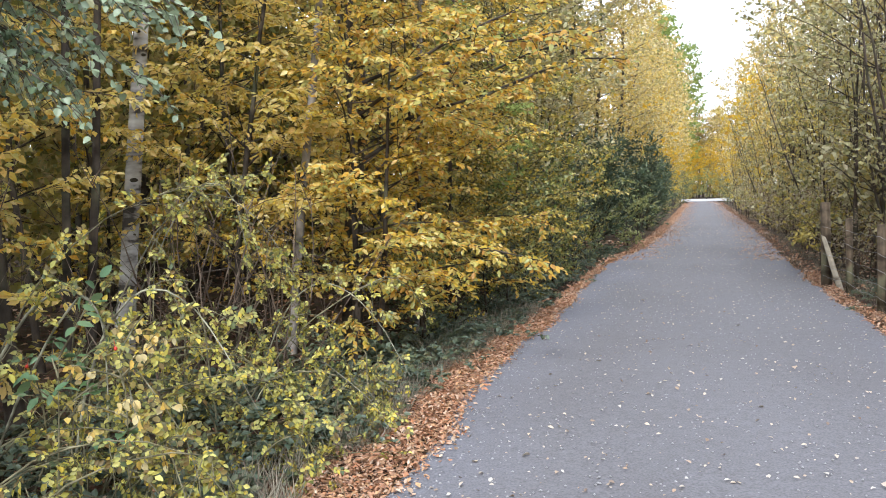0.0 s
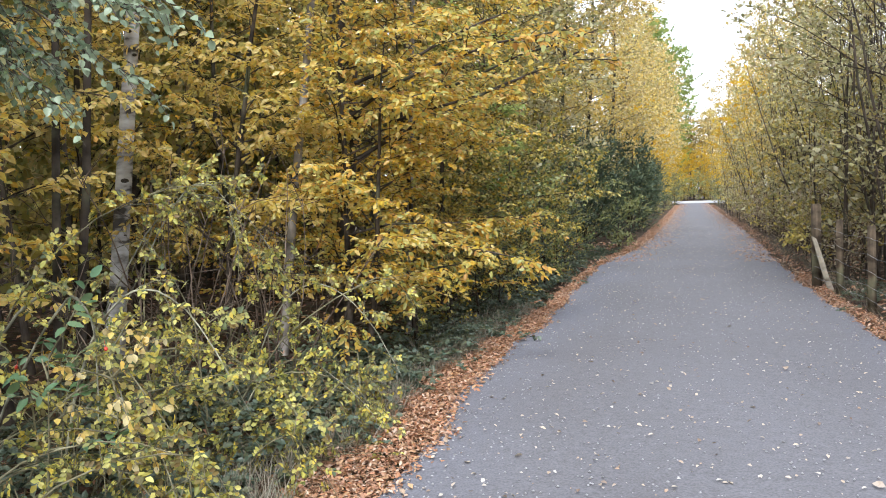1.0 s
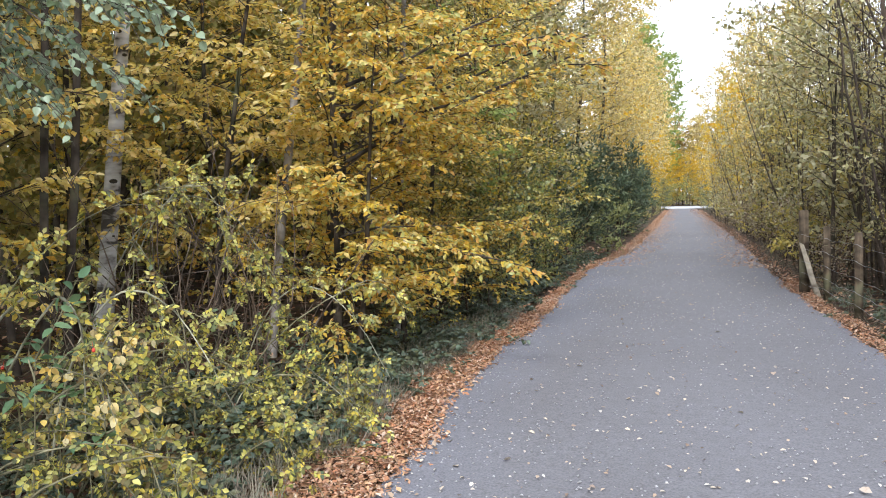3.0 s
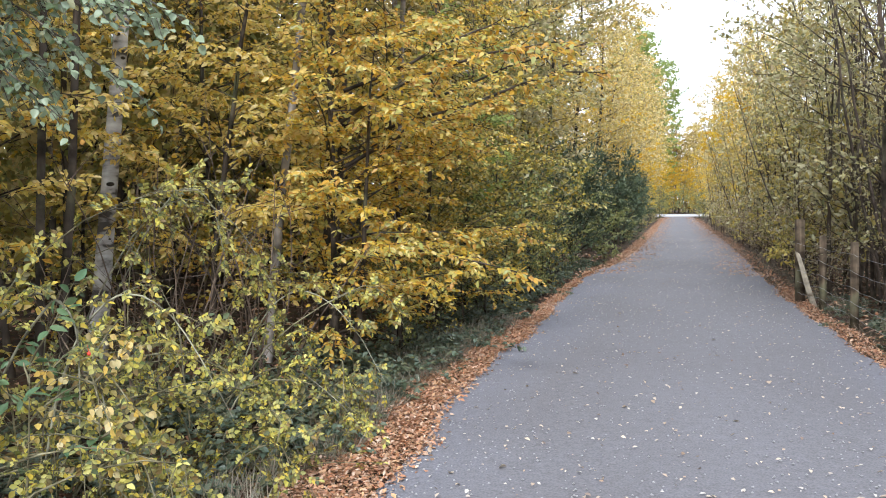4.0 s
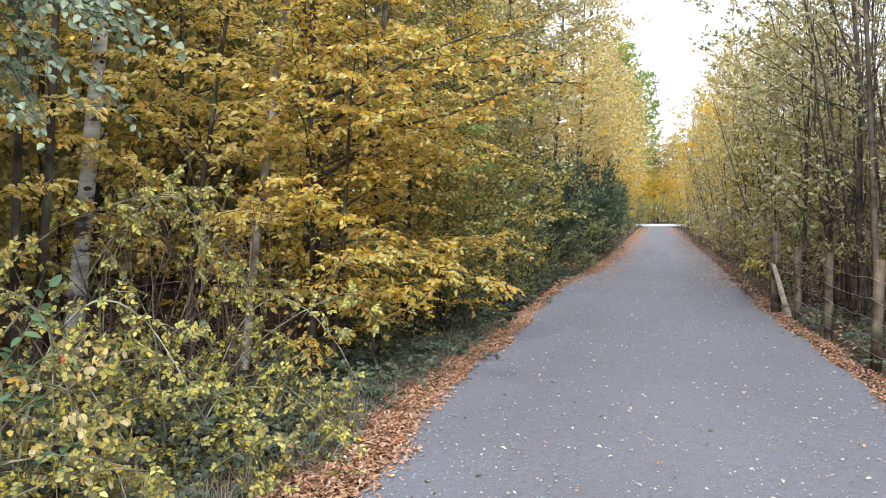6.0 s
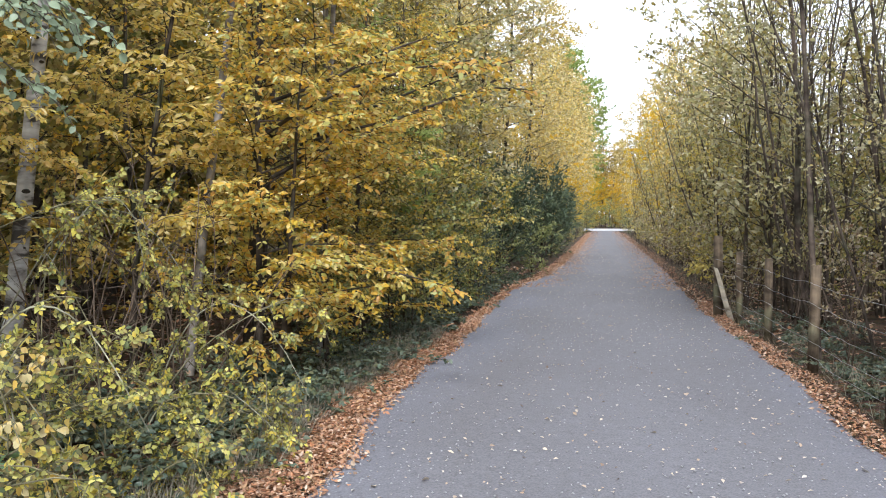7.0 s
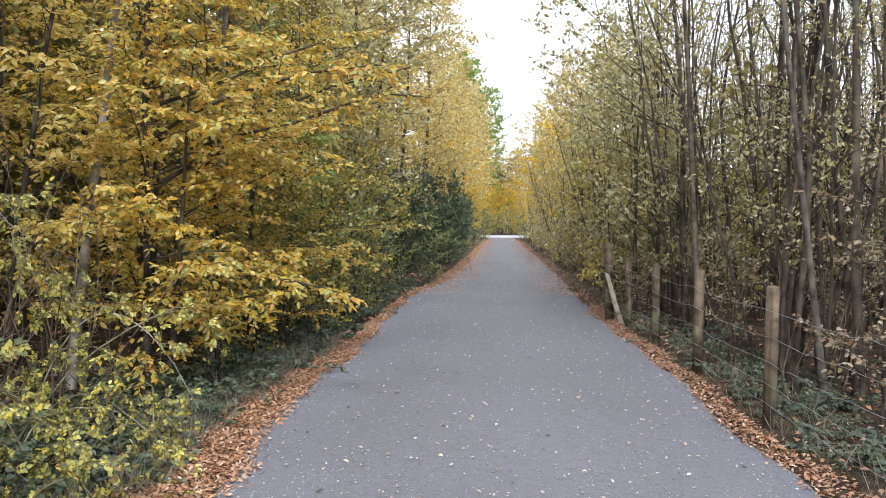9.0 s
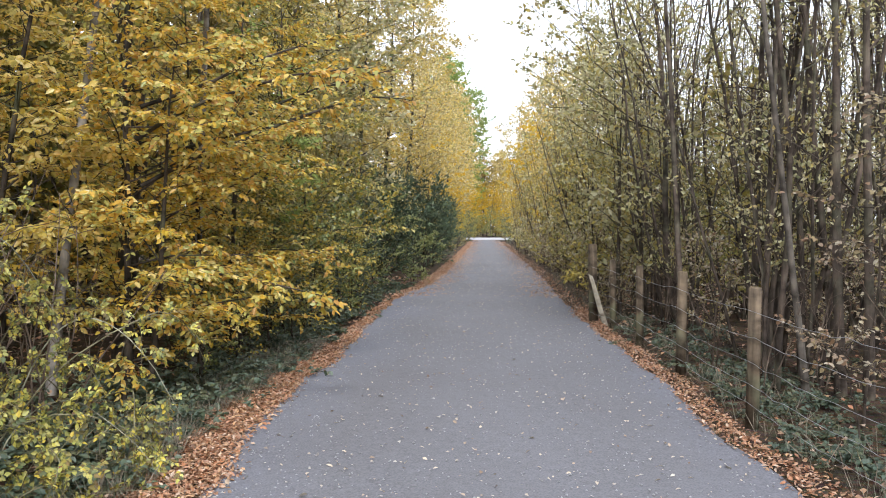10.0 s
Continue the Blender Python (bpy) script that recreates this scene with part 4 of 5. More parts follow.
def arching_briar(seed, arcs):
    """Long bowed canes that stand clear of the tangle: foot, crown of the arch, tip and thickness."""
    rng = np.random.default_rng(seed)
    foot = np.array(on_ground(*arcs[0][0]))
    root = thing("briar_bush", foot, "long pale grey-green briar canes arching out of the tangle", "shrub", "briars at the edge of the wood")
    at, along, shootwork = [], [], Tubes()
    for (fx, fy), top, tip, r, leafy in arcs:
        a, b, c = np.array(on_ground(fx, fy)) - foot, np.array(top) - foot, np.array(tip) - foot
        t = np.linspace(0, 1, 18)[:, None]
        mid = 2 * b - 0.5 * (a + c)
        path = a * (1 - t) ** 2 + 2 * mid * t * (1 - t) + c * t * t
        path[1:] = path[1:] + np.cumsum(rng.normal(0, 0.006, (17, 3)), axis=0)
        tube = Tubes()
        tube.add(path, np.linspace(r, r * 0.35, 18), 7)
        part("cane", tube.mesh("cane", PALECANE), root)
        for k in range(leafy):
            s, d = along_path(path, np.array([rng.uniform(0.35, 1.0)]))
            d = d[0] / np.linalg.norm(d[0])
            sp = bend(rng, s[0], d * 0.6 + rng.normal(0, 0.6, 3), rng.uniform(0.12, 0.4), 5, 0.1, sag=1.0)
            shootwork.add(sp, np.linspace(0.0028, 0.0012, 5), 3)
            p, _ = along_path(sp, rng.uniform(0.1, 1.0, 5))
            at.append(p)
            along.append(np.tile(d * 0.4, (5, 1)) + rng.normal(0, 0.6, (5, 3)) + np.array([0.1, -0.2, -0.1]))
    part("shootwork", shootwork.mesh("shootwork", CANE), root, kind="stuff")
    at, along = np.concatenate(at), np.concatenate(along)
    up = rng.normal(0, 0.5, at.shape) + np.array([0.35, -0.6, 0.7])
    for i, (p, d, u) in enumerate(zip(at, along, up)):
        leaf_pieces(root, BRIAR_LEAVES[i % 2], [p], [d], [u], [rng.uniform(0.8, 1.2)])


arching_briar(67, [((-3.75, 3.2), (-3.11, 3.3, 1.21), (-2.62, 3.3, 0.42), 0.009, 5), ((-3.65, 3.3), (-3.02, 3.35, 1.14), (-2.74, 3.2, 0.62), 0.008, 4), ((-3.2, 3.4), (-2.75, 3.4, 1.17), (-2.18, 3.5, 0.60), 0.0075, 9)])
arching_briar(68, [((-4.6, 5.2), (-3.6, 5.1, 1.60), (-2.85, 5.2, 1.05), 0.007, 16), ((-4.3, 4.9), (-3.4, 5.0, 1.62), (-2.95, 4.9, 1.22), 0.006, 14), ((-3.2, 5.2), (-2.62, 5.2, 1.02), (-1.98, 5.2, 0.45), 0.006, 3), ((-2.9, 4.6), (-2.5, 4.5, 0.62), (-2.0, 4.6, 0.30), 0.005, 3)])


set_tree("dogwood_shrub", on_ground(-2.95, 3.1), "dogwood shoot with large smooth green leaves", "shrub", CANE, DOGWOOD,
         dict(seed=60, height=1.0, radius=0.008, limbs=6, low=0.5, reach=0.42, rise=0.3, twigs=3, twig=0.2, per=4, size=0.07, way="flat", sag=0.1, profile="up"), MID_LEAF, 0.5, "", True, 80)
set_tree("maple_seedling", on_ground(-2.7, 3.3), "maple seedling with pale golden leaves", "sapling", CANE, PALE,
         dict(seed=61, height=1.0, radius=0.007, limbs=10, low=0.45, reach=0.36, rise=0.3, twigs=4, twig=0.16, per=4, size=0.04, way="hang", sag=0.3, profile="up"), MID_LEAF, 0.8, "", True, 90)


set_tree("green_sapling", on_ground(-2.8, 11.3), "slender sapling still in fresh green leaf", "sapling", BARK, FRESH,
         dict(seed=62, height=3.9, radius=0.018, limbs=16, low=0.42, reach=0.85, rise=0.4, twigs=9, twig=0.3, per=8, size=0.07, way="flat", sag=0.15, profile="up", pull=(0.5, -0.3)), MID_LEAF, 0.6, "", True)


# ---- brambles and low herbs at the foot of both sides ----
def bramble(x, y, seed, canes=7, reach=0.9, singles=0, size=0.055, mat=None, per=15):
    rng = np.random.default_rng(seed)
    root = thing("bramble_bush", on_ground(x, y), "low bramble with dull dark-green leaves", "shrub", "brambles along the path")
    at, along, up = [], [], []
    for _ in range(canes):
        az = rng.uniform(0, 6.28)
        path = bend(rng, (rng.normal(0, 0.1), rng.normal(0, 0.1), 0), (math.cos(az), math.sin(az), rng.uniform(0.5, 1.4)), reach * rng.uniform(0.6, 1.2), 7, 0.1, sag=rng.uniform(1.0, 2.0))
        path[:, 2] = np.maximum(path[:, 2], 0.03)
        tube = Tubes()
        tube.add(path, np.linspace(0.004, 0.0015, 7), 4)
        part("cane", tube.mesh("cane", CANE), root)
        p, dd = along_path(path, rng.uniform(0.1, 1, per))
        for q in p:
            a = rng.normal(0, 1, 3) + np.array([0, 0, 0.1])
            for turn in (-1.1, 0, 1.1):
                at.append(q + rng.normal(0, 0.015, 3))
                along.append(np.array([a[0] * math.cos(turn) - a[1] * math.sin(turn), a[0] * math.sin(turn) + a[1] * math.cos(turn), a[2] * 0.4 - 0.15]))
                up.append(np.array([0, -0.3, 1.0]) + rng.normal(0, 0.35, 3))
    at, along, up = np.array(at), np.array(along), np.array(up)
    sz = size * rng.uniform(0.7, 1.25, len(at))
    order = np.argsort(at[:, 1])
    singles = min(singles, len(order) // 2)
    own, rest = order[:singles], order[singles:]
    v, f = leaf_cloud(MID_LEAF, at[rest], along[rest], up[rest], sz[rest], 0.75)
    leafage = part("leafage", mesh_of("leafage", v, f, mat or BRAMBLE), root, kind="stuff")
    if singles:
        one = mesh_of("leaf", *leaf_cloud(NEAR_LEAF, [(0, 0, 0)], [(0, 1, 0)], [(0, 0, 1)], [1.0], 0.75), mat or BRAMBLE)
        leaf_pieces(leafage, one, at[own], along[own], up[own], sz[own])


for i, (x, y) in enumerate([(-2.72, 3.3), (-2.68, 4.0), (-2.8, 4.7), (-2.85, 5.5), (-2.95, 6.3), (-2.9, 7.2), (-2.9, 8.2), (-2.85, 9.2), (-2.8, 10.3), (-2.75, 11.5), (-2.8, 12.8), (-2.7, 14.2), (-2.7, 15.8),
                            (-3.3, 3.0), (-3.4, 4.0), (-3.4, 5.0), (-3.5, 6.2), (-3.4, 7.6), (-3.3, 9.0), (-3.3, 10.8), (-3.2, 13.0), (-2.95, 17.5), (-2.8, 19.5), (-2.62, 5.1), (-2.68, 5.9), (-2.7, 6.8), (-2.68, 7.7), (-2.66, 8.7), (-3.05, 2.9), (-3.0, 3.7), (-3.9, 3.6), (-4.0, 4.6), (-4.1, 5.6), (-3.7, 5.3), (-2.65, 9.6), (-2.6, 10.4), (-2.55, 11.2), (-2.55, 12.0), (-2.55, 12.9), (-2.6, 13.8), (-2.6, 14.8), (-2.65, 16.0), (-2.65, 17.2), (-2.65, 18.4), (-2.6, 19.6), (-2.5, 21.0), (-2.3, 22.4), (-2.78, 6.4), (-2.78, 7.3), (-2.76, 8.1), (-2.72, 8.9)]):
    bramble(x, y, 100 + i, 11, 0.8 if i < 34 else 0.48, 40 if i < 5 else 0, per=17)
for i, (x, y) in enumerate([(2.35, 5.2), (2.3, 6.2), (2.45, 7.2), (2.3, 8.2), (2.25, 9.2), (2.3, 10.4), (2.2, 11.8), (2.15, 13.2), (2.6, 6.0), (2.7, 8.8), (2.6, 11.0), (2.3, 4.3), (2.9, 5.2), (3.1, 6.4), (3.0, 7.6), (3.3, 8.8), (3.0, 10.0), (3.0, 12.0), (2.5, 12.6), (2.3, 14.6), (2.75, 5.6), (2.65, 6.7), (2.6, 7.8), (2.55, 9.7), (3.4, 5.6), (3.5, 7.0), (2.9, 4.6), (3.2, 5.0), (2.6, 4.9), (3.7, 6.2), (2.5, 2.4), (2.6, 0.2), (2.5, -2.6), (2.6, -5.0), (-2.8, 1.9), (-2.9, 0.7), (-2.8, -0.9), (-2.9, -2.8), (-3.3, 1.3), (-3.5, -0.3), (2.7, 3.3), (2.6, 1.4), (3.2, 3.6), (-2.9, -5.4)]):
    bramble(x, y, 140 + i, 7, 0.5, 30 if i < 3 else 0, 0.045)


# ---- green and dark shrubs further along the wood ----
shrubs = [set_tree("green_shrub", (0, 0, 0), "dense shrub with dull green and yellowing leaves", "shrub", BARK, (GREEN, TURNING, BRAMBLE)[k],
                   dict(bare=True, seed=200 + k, height=2.4, radius=0.03, limbs=30, low=0.03, reach=1.0, rise=0.6, twigs=9, twig=0.34, per=8, size=0.06, sag=0.1, profile="ball"), FAR_LEAF, 0.7, "shrubs along the wood") for k in range(3)]
copies(shrubs, [(-2.95, 11.2), (-2.8, 12.6), (-3.0, 13.8), (-2.75, 15.0), (-2.8, 16.4), (-2.75, 17.8), (-2.8, 19.2), (-3.9, 13.0), (-3.9, 15.8), (-3.8, 18.6), (-3.4, 26.6), (-3.8, 21.5),
                (-2.4, 33.0), (-2.5, 36.0), (-2.4, 40.0), (-2.4, 45.0), (-2.3, 50.0), (-2.4, 56.0), (-2.2, 63.0), (-2.3, 70.0), (-2.0, 78.0), (-1.9, 86.0), (-1.9, 93.0), (2.2, 72.0), (2.1, 82.0), (2.0, 91.0)], 3, 0.85, 1.3)
set_tree("pale_green_shrub", on_ground(-2.05, 22.9), "rounded shrub with pale green leaves at the path", "shrub", BARK, PALEGREEN,
         dict(bare=True, seed=230, height=1.9, radius=0.02, limbs=30, low=0.04, reach=0.75, rise=0.6, twigs=9, twig=0.3, per=9, size=0.07, sag=0.1, profile="ball"), FAR_LEAF, 0.7)
copies([copy_thing(shrubs[0], Matrix()), copy_thing(shrubs[1], Matrix()), copy_thing(shrubs[2], Matrix())], [(-2.9, 8.2), (-2.82, 9.2), (-2.72, 10.2), (-2.66, 11.1), (-2.6, 12.0), (-2.58, 13.0), (-2.56, 14.1), (-2.55, 15.3), (-2.55, 16.7), (-2.55, 18.2)], 43, 0.5, 0.66)
yews = [set_tree("yew_bush", (0, 0, 0), "dark green yew bush with upswept shoots", "shrub", BARK, YEW,
                 dict(bare=True, seed=220 + k, height=2.5, radius=0.05, limbs=40, low=0.04, reach=1.45, rise=0.55, twigs=12, twig=0.55, per=10, size=0.17, sag=-0.2, profile="cone", limb_lift=0.7), FAR_LEAF, 0.2, "yews along the wood") for k in range(2)]
copies(yews, [(-2.75, 21.4), (-2.15, 27.6), (-3.6, 20.2), (-3.9, 25.0), (-3.1, 29.5), (-2.2, 33.8), (-2.4, 37.2)], 5, 0.92, 1.08)

# young trees that fill the wood on the left
young = [set_tree("young_tree", (0, 0, 0), "slim dark-barked tree with olive and yellow leaves", "tree", BARK, OLIVE,
                  dict(bare=True, seed=240 + k, height=7.5, radius=0.045, limbs=34, low=0.05, reach=1.5, rise=0.55, twigs=9, twig=0.6, per=10, size=0.102, sag=0.12, profile="up", wander=0.03, sides=6), FAR_LEAF, 0.75, "young trees of the wood") for k in range(4)]
copies(young, scatter(1, 32, -13, -4.6, 1.5, 34, 1.15, lambda x, y: x < -5.6 or y > 10.5, 1.2) + scatter(12, 5, -19, -11, 7, 24, 1.6) + [(-6.5, 8.6), (-7.6, 7.4), (-8.6, 10.0), (-7.2, 10.6), (-9.6, 8.0), (-6.8, 6.8), (-10.5, 11.0), (-8.8, 6.0), (-5.9, 4.9), (-7.0, 5.2)], 7, 0.95, 1.25)
belt = [set_tree("backwood_tree", (0, 0, 0), "close-grown tree deep in the wood with olive leaves", "tree", BARK, OLIVE,
                 dict(bare=True, seed=250 + k, height=8.5, radius=0.06, limbs=30, low=0.04, reach=1.9, rise=0.5, twigs=8, twig=0.8, per=6, size=0.22, sag=0.12, profile="up", wander=0.03, sides=6), FAR_LEAF, 0.8, "trees deep in the wood") for k in range(2)]
copies(belt, [(-11.5, 18.5), (-12.5, 20.5), (-15.0, 16.0), (-16.0, 17.8), (-10.0, 20.5), (-17.0, 19.0), (-14.0, 23.0), (-11.5, 23.0), (-7.9, 11.8), (-9.3, 12.6), (-10.4, 9.6), (-8.4, 14.0), (-11.4, 13.0), (-12.6, 10.6), (-10.0, 15.4), (-13.4, 14.2), (-12.0, 8.2), (-7.4, 15.2), (-9.0, 17.4), (-14.4, 11.8), (-11.2, 17.6), (-10.8, 6.6), (-13.8, 7.6), (-6.4, 18.6), (-19.0, 14.5), (-20.5, 17.5), (-18.5, 22.0), (-21.0, 12.0), (-16.5, 24.5), (-13.0, 27.0), (-22.0, 20.5), (-17.5, 10.0)], 8, 0.9, 1.25)
under = [set_tree("hornbeam_sapling", (0, 0, 0), "hornbeam sapling with golden leaves in the shade", "tree", BARK, GOLD,
                  dict(bare=True, seed=260 + k, height=3.6, radius=0.025, limbs=26, low=0.05, reach=1.1, rise=0.3, twigs=8, twig=0.38, per=8, size=0.066, way="flat", sag=0.15, profile="cone"), FAR_LEAF, 0.65, "hornbeam saplings in the wood") for k in range(2)]
copies(under, [(-4.9, 4.2), (-6.3, 5.2), (-4.5, 11.0), (-5.4, 9.6), (-6.8, 8.4), (-4.2, 14.2), (-7.5, 6.2), (-6.4, 11.5), (-5.2, 13.0)], 9)

# taller pale trees that close the view on both sides
pale = [set_tree("pale_tree", (0, 0, 0), "tall tree with thin pale-yellow foliage", "tree", GREYBARK, PALE,
                 dict(bare=True, seed=280 + k, height=9.5, radius=0.08, limbs=44, low=0.16, reach=2.0, rise=0.75, twigs=10, twig=0.8, per=9, size=0.15, sag=0.3, profile="ball", wander=0.03, sides=6), FAR_LEAF, 0.6, "pale trees along the path") for k in range(3)]
copies(pale, [(-4.7, 24.5), (-4.9, 29.0), (-5.3, 33.5), (-6.2, 38.0), (-6.6, 44.0), (-9.5, 50.0), (-5.4, 15.5), (-5.2, 20.0), (-3.3, 36.0), (-3.6, 42.0), (-3.2, 48.0), (-3.4, 55.0), (-3.0, 63.0), (-3.2, 71.0), (-2.9, 80.0), (-3.0, 89.0), (-7.0, 17.5), (-7.4, 24.0), (-7.0, 33.0), (-8.0, 40.0),
              (-7.0, 52.0), (-7.5, 66.0), (-8.0, 82.0), (-4.4, 17.8), (-4.5, 27.0), (3.7, 40.0), (3.6, 46.0), (3.8, 52.0), (3.4, 60.0), (3.6, 68.0), (3.2, 77.0), (3.2, 86.0), (3.3, 94.0), (8.0, 48.0), (8.0, 64.0), (8.0, 80.0)], 11, 0.85, 1.2)
# trees that lean out over the path from both sides
for i, (x, y, h, side) in enumerate([(-3.7, 14.6, 9.0, 1), (-3.5, 18.0, 9.5, 1), (-3.4, 22.0, 10.0, 1), (-3.5, 26.5, 10.5, 1), (-3.3, 31.0, 11.0, 1)]):
    set_tree("leaning_tree", on_ground(x, y), "pale-leaved tree leaning out over the path", "tree", BARK, WILLOW if i < 2 else PALE,
             dict(seed=700 + i, height=h, radius=0.07, lean=(0.06 * side, -0.02), bare=True, limbs=52, low=0.14, reach=2.1, rise=0.5, twigs=15, twig=0.7, per=11, size=0.105, sag=0.35, profile="ball", pull=(0.45 * side, 0), wander=0.03, sides=7), FAR_LEAF, 0.55, "trees leaning over the path", True)
for i, (x, y, h, side) in enumerate([(2.8, 13.5, 7.4, -1), (2.9, 16.8, 7.4, -1), (3.1, 23.0, 6.6, -1), (3.2, 28.0, 7.2, -1), (3.1, 34.0, 8.0, -1)]):
    set_tree("leaning_tree", on_ground(x, y), "thin-leaved willow leaning out over the path", "tree", STEM, WILLOW if i < 3 else PALE,
             dict(seed=720 + i, height=h, radius=0.06, lean=(0.025 * side, -0.01), bare=True, limbs=34 if i == 0 else 44, low=0.06, reach=1.7, rise=0.8, twigs=11 if i < 2 else 15, twig=0.6, per=8, size=(0.088, 0.1, 0.11, 0.12, 0.125)[i], sag=0.1, profile="ball", pull=((0.7 if i < 2 else 0.4) * side, 0), wander=0.04, sides=7,
                  extra=[(np.array([-0.15, 0, 2.9 + 0.35 * k]), np.array([-1.5, 0.35 * k - 0.35, 1.25]), 2.5 + 0.25 * k, 0.014) for k in range(4 if i < 2 else 0)]), FAR_LEAF, 0.58, "trees leaning over the path", True)
yellow = [set_tree("yellow_tree", (0, 0, 0), "small tree with bright yellow leaves", "tree", GREYBARK, YELLOW,
                   dict(bare=True, seed=300 + k, height=6.0, radius=0.06, limbs=40, low=0.1, reach=1.7, rise=0.5, twigs=9, twig=0.6, per=9, size=0.13, sag=0.25, profile="ball", sides=6), FAR_LEAF, 0.65, "bright yellow trees") for k in range(2)]
copies(yellow, [(-3.0, 40.0), (-2.9, 86.0), (-2.6, 93.0), (2.9, 70.0), (3.0, 90.0), (3.4, 43.0), (3.1, 57.0), (4.6, 50.0), (-6.0, 124.0), (-2.2, 127.0), (5.0, 125.0), (2.0, 128.0), (-2.7, 60.0), (0.6, 122.5), (2.4, 124.0), (-0.9, 125.0), (3.8, 122.0)], 13, 1.0, 1.35)
tall = [set_tree("tall_poplar", (0, 0, 0), "tall poplar still in pale green leaf", "tree", GREYBARK, FRESH,
                 dict(bare=True, seed=320, height=15.0, radius=0.16, limbs=70, low=0.1, reach=3.6, rise=0.7, twigs=10, twig=1.1, per=10, size=0.26, sag=0.0, profile="ball", sides=6), FAR_LEAF, 0.7, "tall poplars")]
copies(tall, [(-6.2, 127.0), (-3.7, 124.0), (-9.6, 131.0), (-4.8, 134.0)], 15, 1.55, 1.7)
copies([copy_thing(pale[0], Matrix()), copy_thing(pale[1], Matrix())], [(-3.6, 62.0), (-3.3, 74.0), (-3.0, 86.0), (-2.9, 94.0), (3.7, 93.0), (2.4, 134.0), (-0.6, 133.0)], 41, 1.4, 1.65)
end = [set_tree("wood_edge_tree", (0, 0, 0), "tree at the far wood's edge with mixed autumn leaves", "tree", BARK, OLIVE if k else PALE,
                dict(bare=True, seed=330 + k, height=12.5, radius=0.12, limbs=44, low=0.03, reach=2.6, rise=0.45, twigs=8, twig=1.0, per=8, size=0.42, sag=0.2, profile="cone", sides=6), FAR_LEAF, 0.7, "trees beyond the crossing") for k in range(2)]
copies(end, [(1.5, 137.0), (-1.5, 138.0), (0.0, 131.0), (-3.5, 134.0), (3.5, 133.0), (-8.0, 130.0), (8.0, 131.0), (-12.0, 134.0), (12.5, 133.0), (-2.0, 142.0), (2.0, 143.0), (6.0, 141.0), (-6.0, 143.0), (17.0, 136.0), (-17.0, 136.0)] + [(-36 * math.sin(radians(a)), 36 * math.cos(radians(a))) for a in range(15, 48, 4)], 17, 0.85, 1.1)


# low dark thickets that close the wood and the far end
thick = [set_tree("thorn_thicket", (0, 0, 0), "dense brown-green thicket of thorn and hazel", "shrub", BARK, OLIVE if k else GREEN,
                  dict(bare=True, seed=340 + k, height=3.2, radius=0.03, limbs=24, low=0.02, reach=1.6, rise=0.5, twigs=8, twig=0.5, per=10, size=0.095, sag=0.1, profile="cone"), FAR_LEAF, 0.7, "thickets inside the wood") for k in range(2)]
copies(thick, scatter(11, 15, -17, -6.5, 2.0, 30, 1.5, bias=1.1) + [(-4.5, 120.0), (-1.8, 121.0), (0.8, 120.5), (3.4, 121.5), (6.5, 120.0), (-8.0, 121.0), (10.0, 121.0), (-3.0, 116.5), (-1.2, 117.0), (0.4, 116.4), (2.0, 117.2), (3.6, 116.6), (9.5, 9.0), (10.5, 13.0), (9.0, 17.0), (11.0, 6.0), (9.5, 22.0), (8.5, 27.0), (5.0, 14.5), (5.6, 17.0), (4.8, 19.5), (5.4, 22.5), (4.6, 25.5), (5.2, 29.0), (4.6, 33.0), (5.0, 38.0)], 31, 0.95, 1.5)


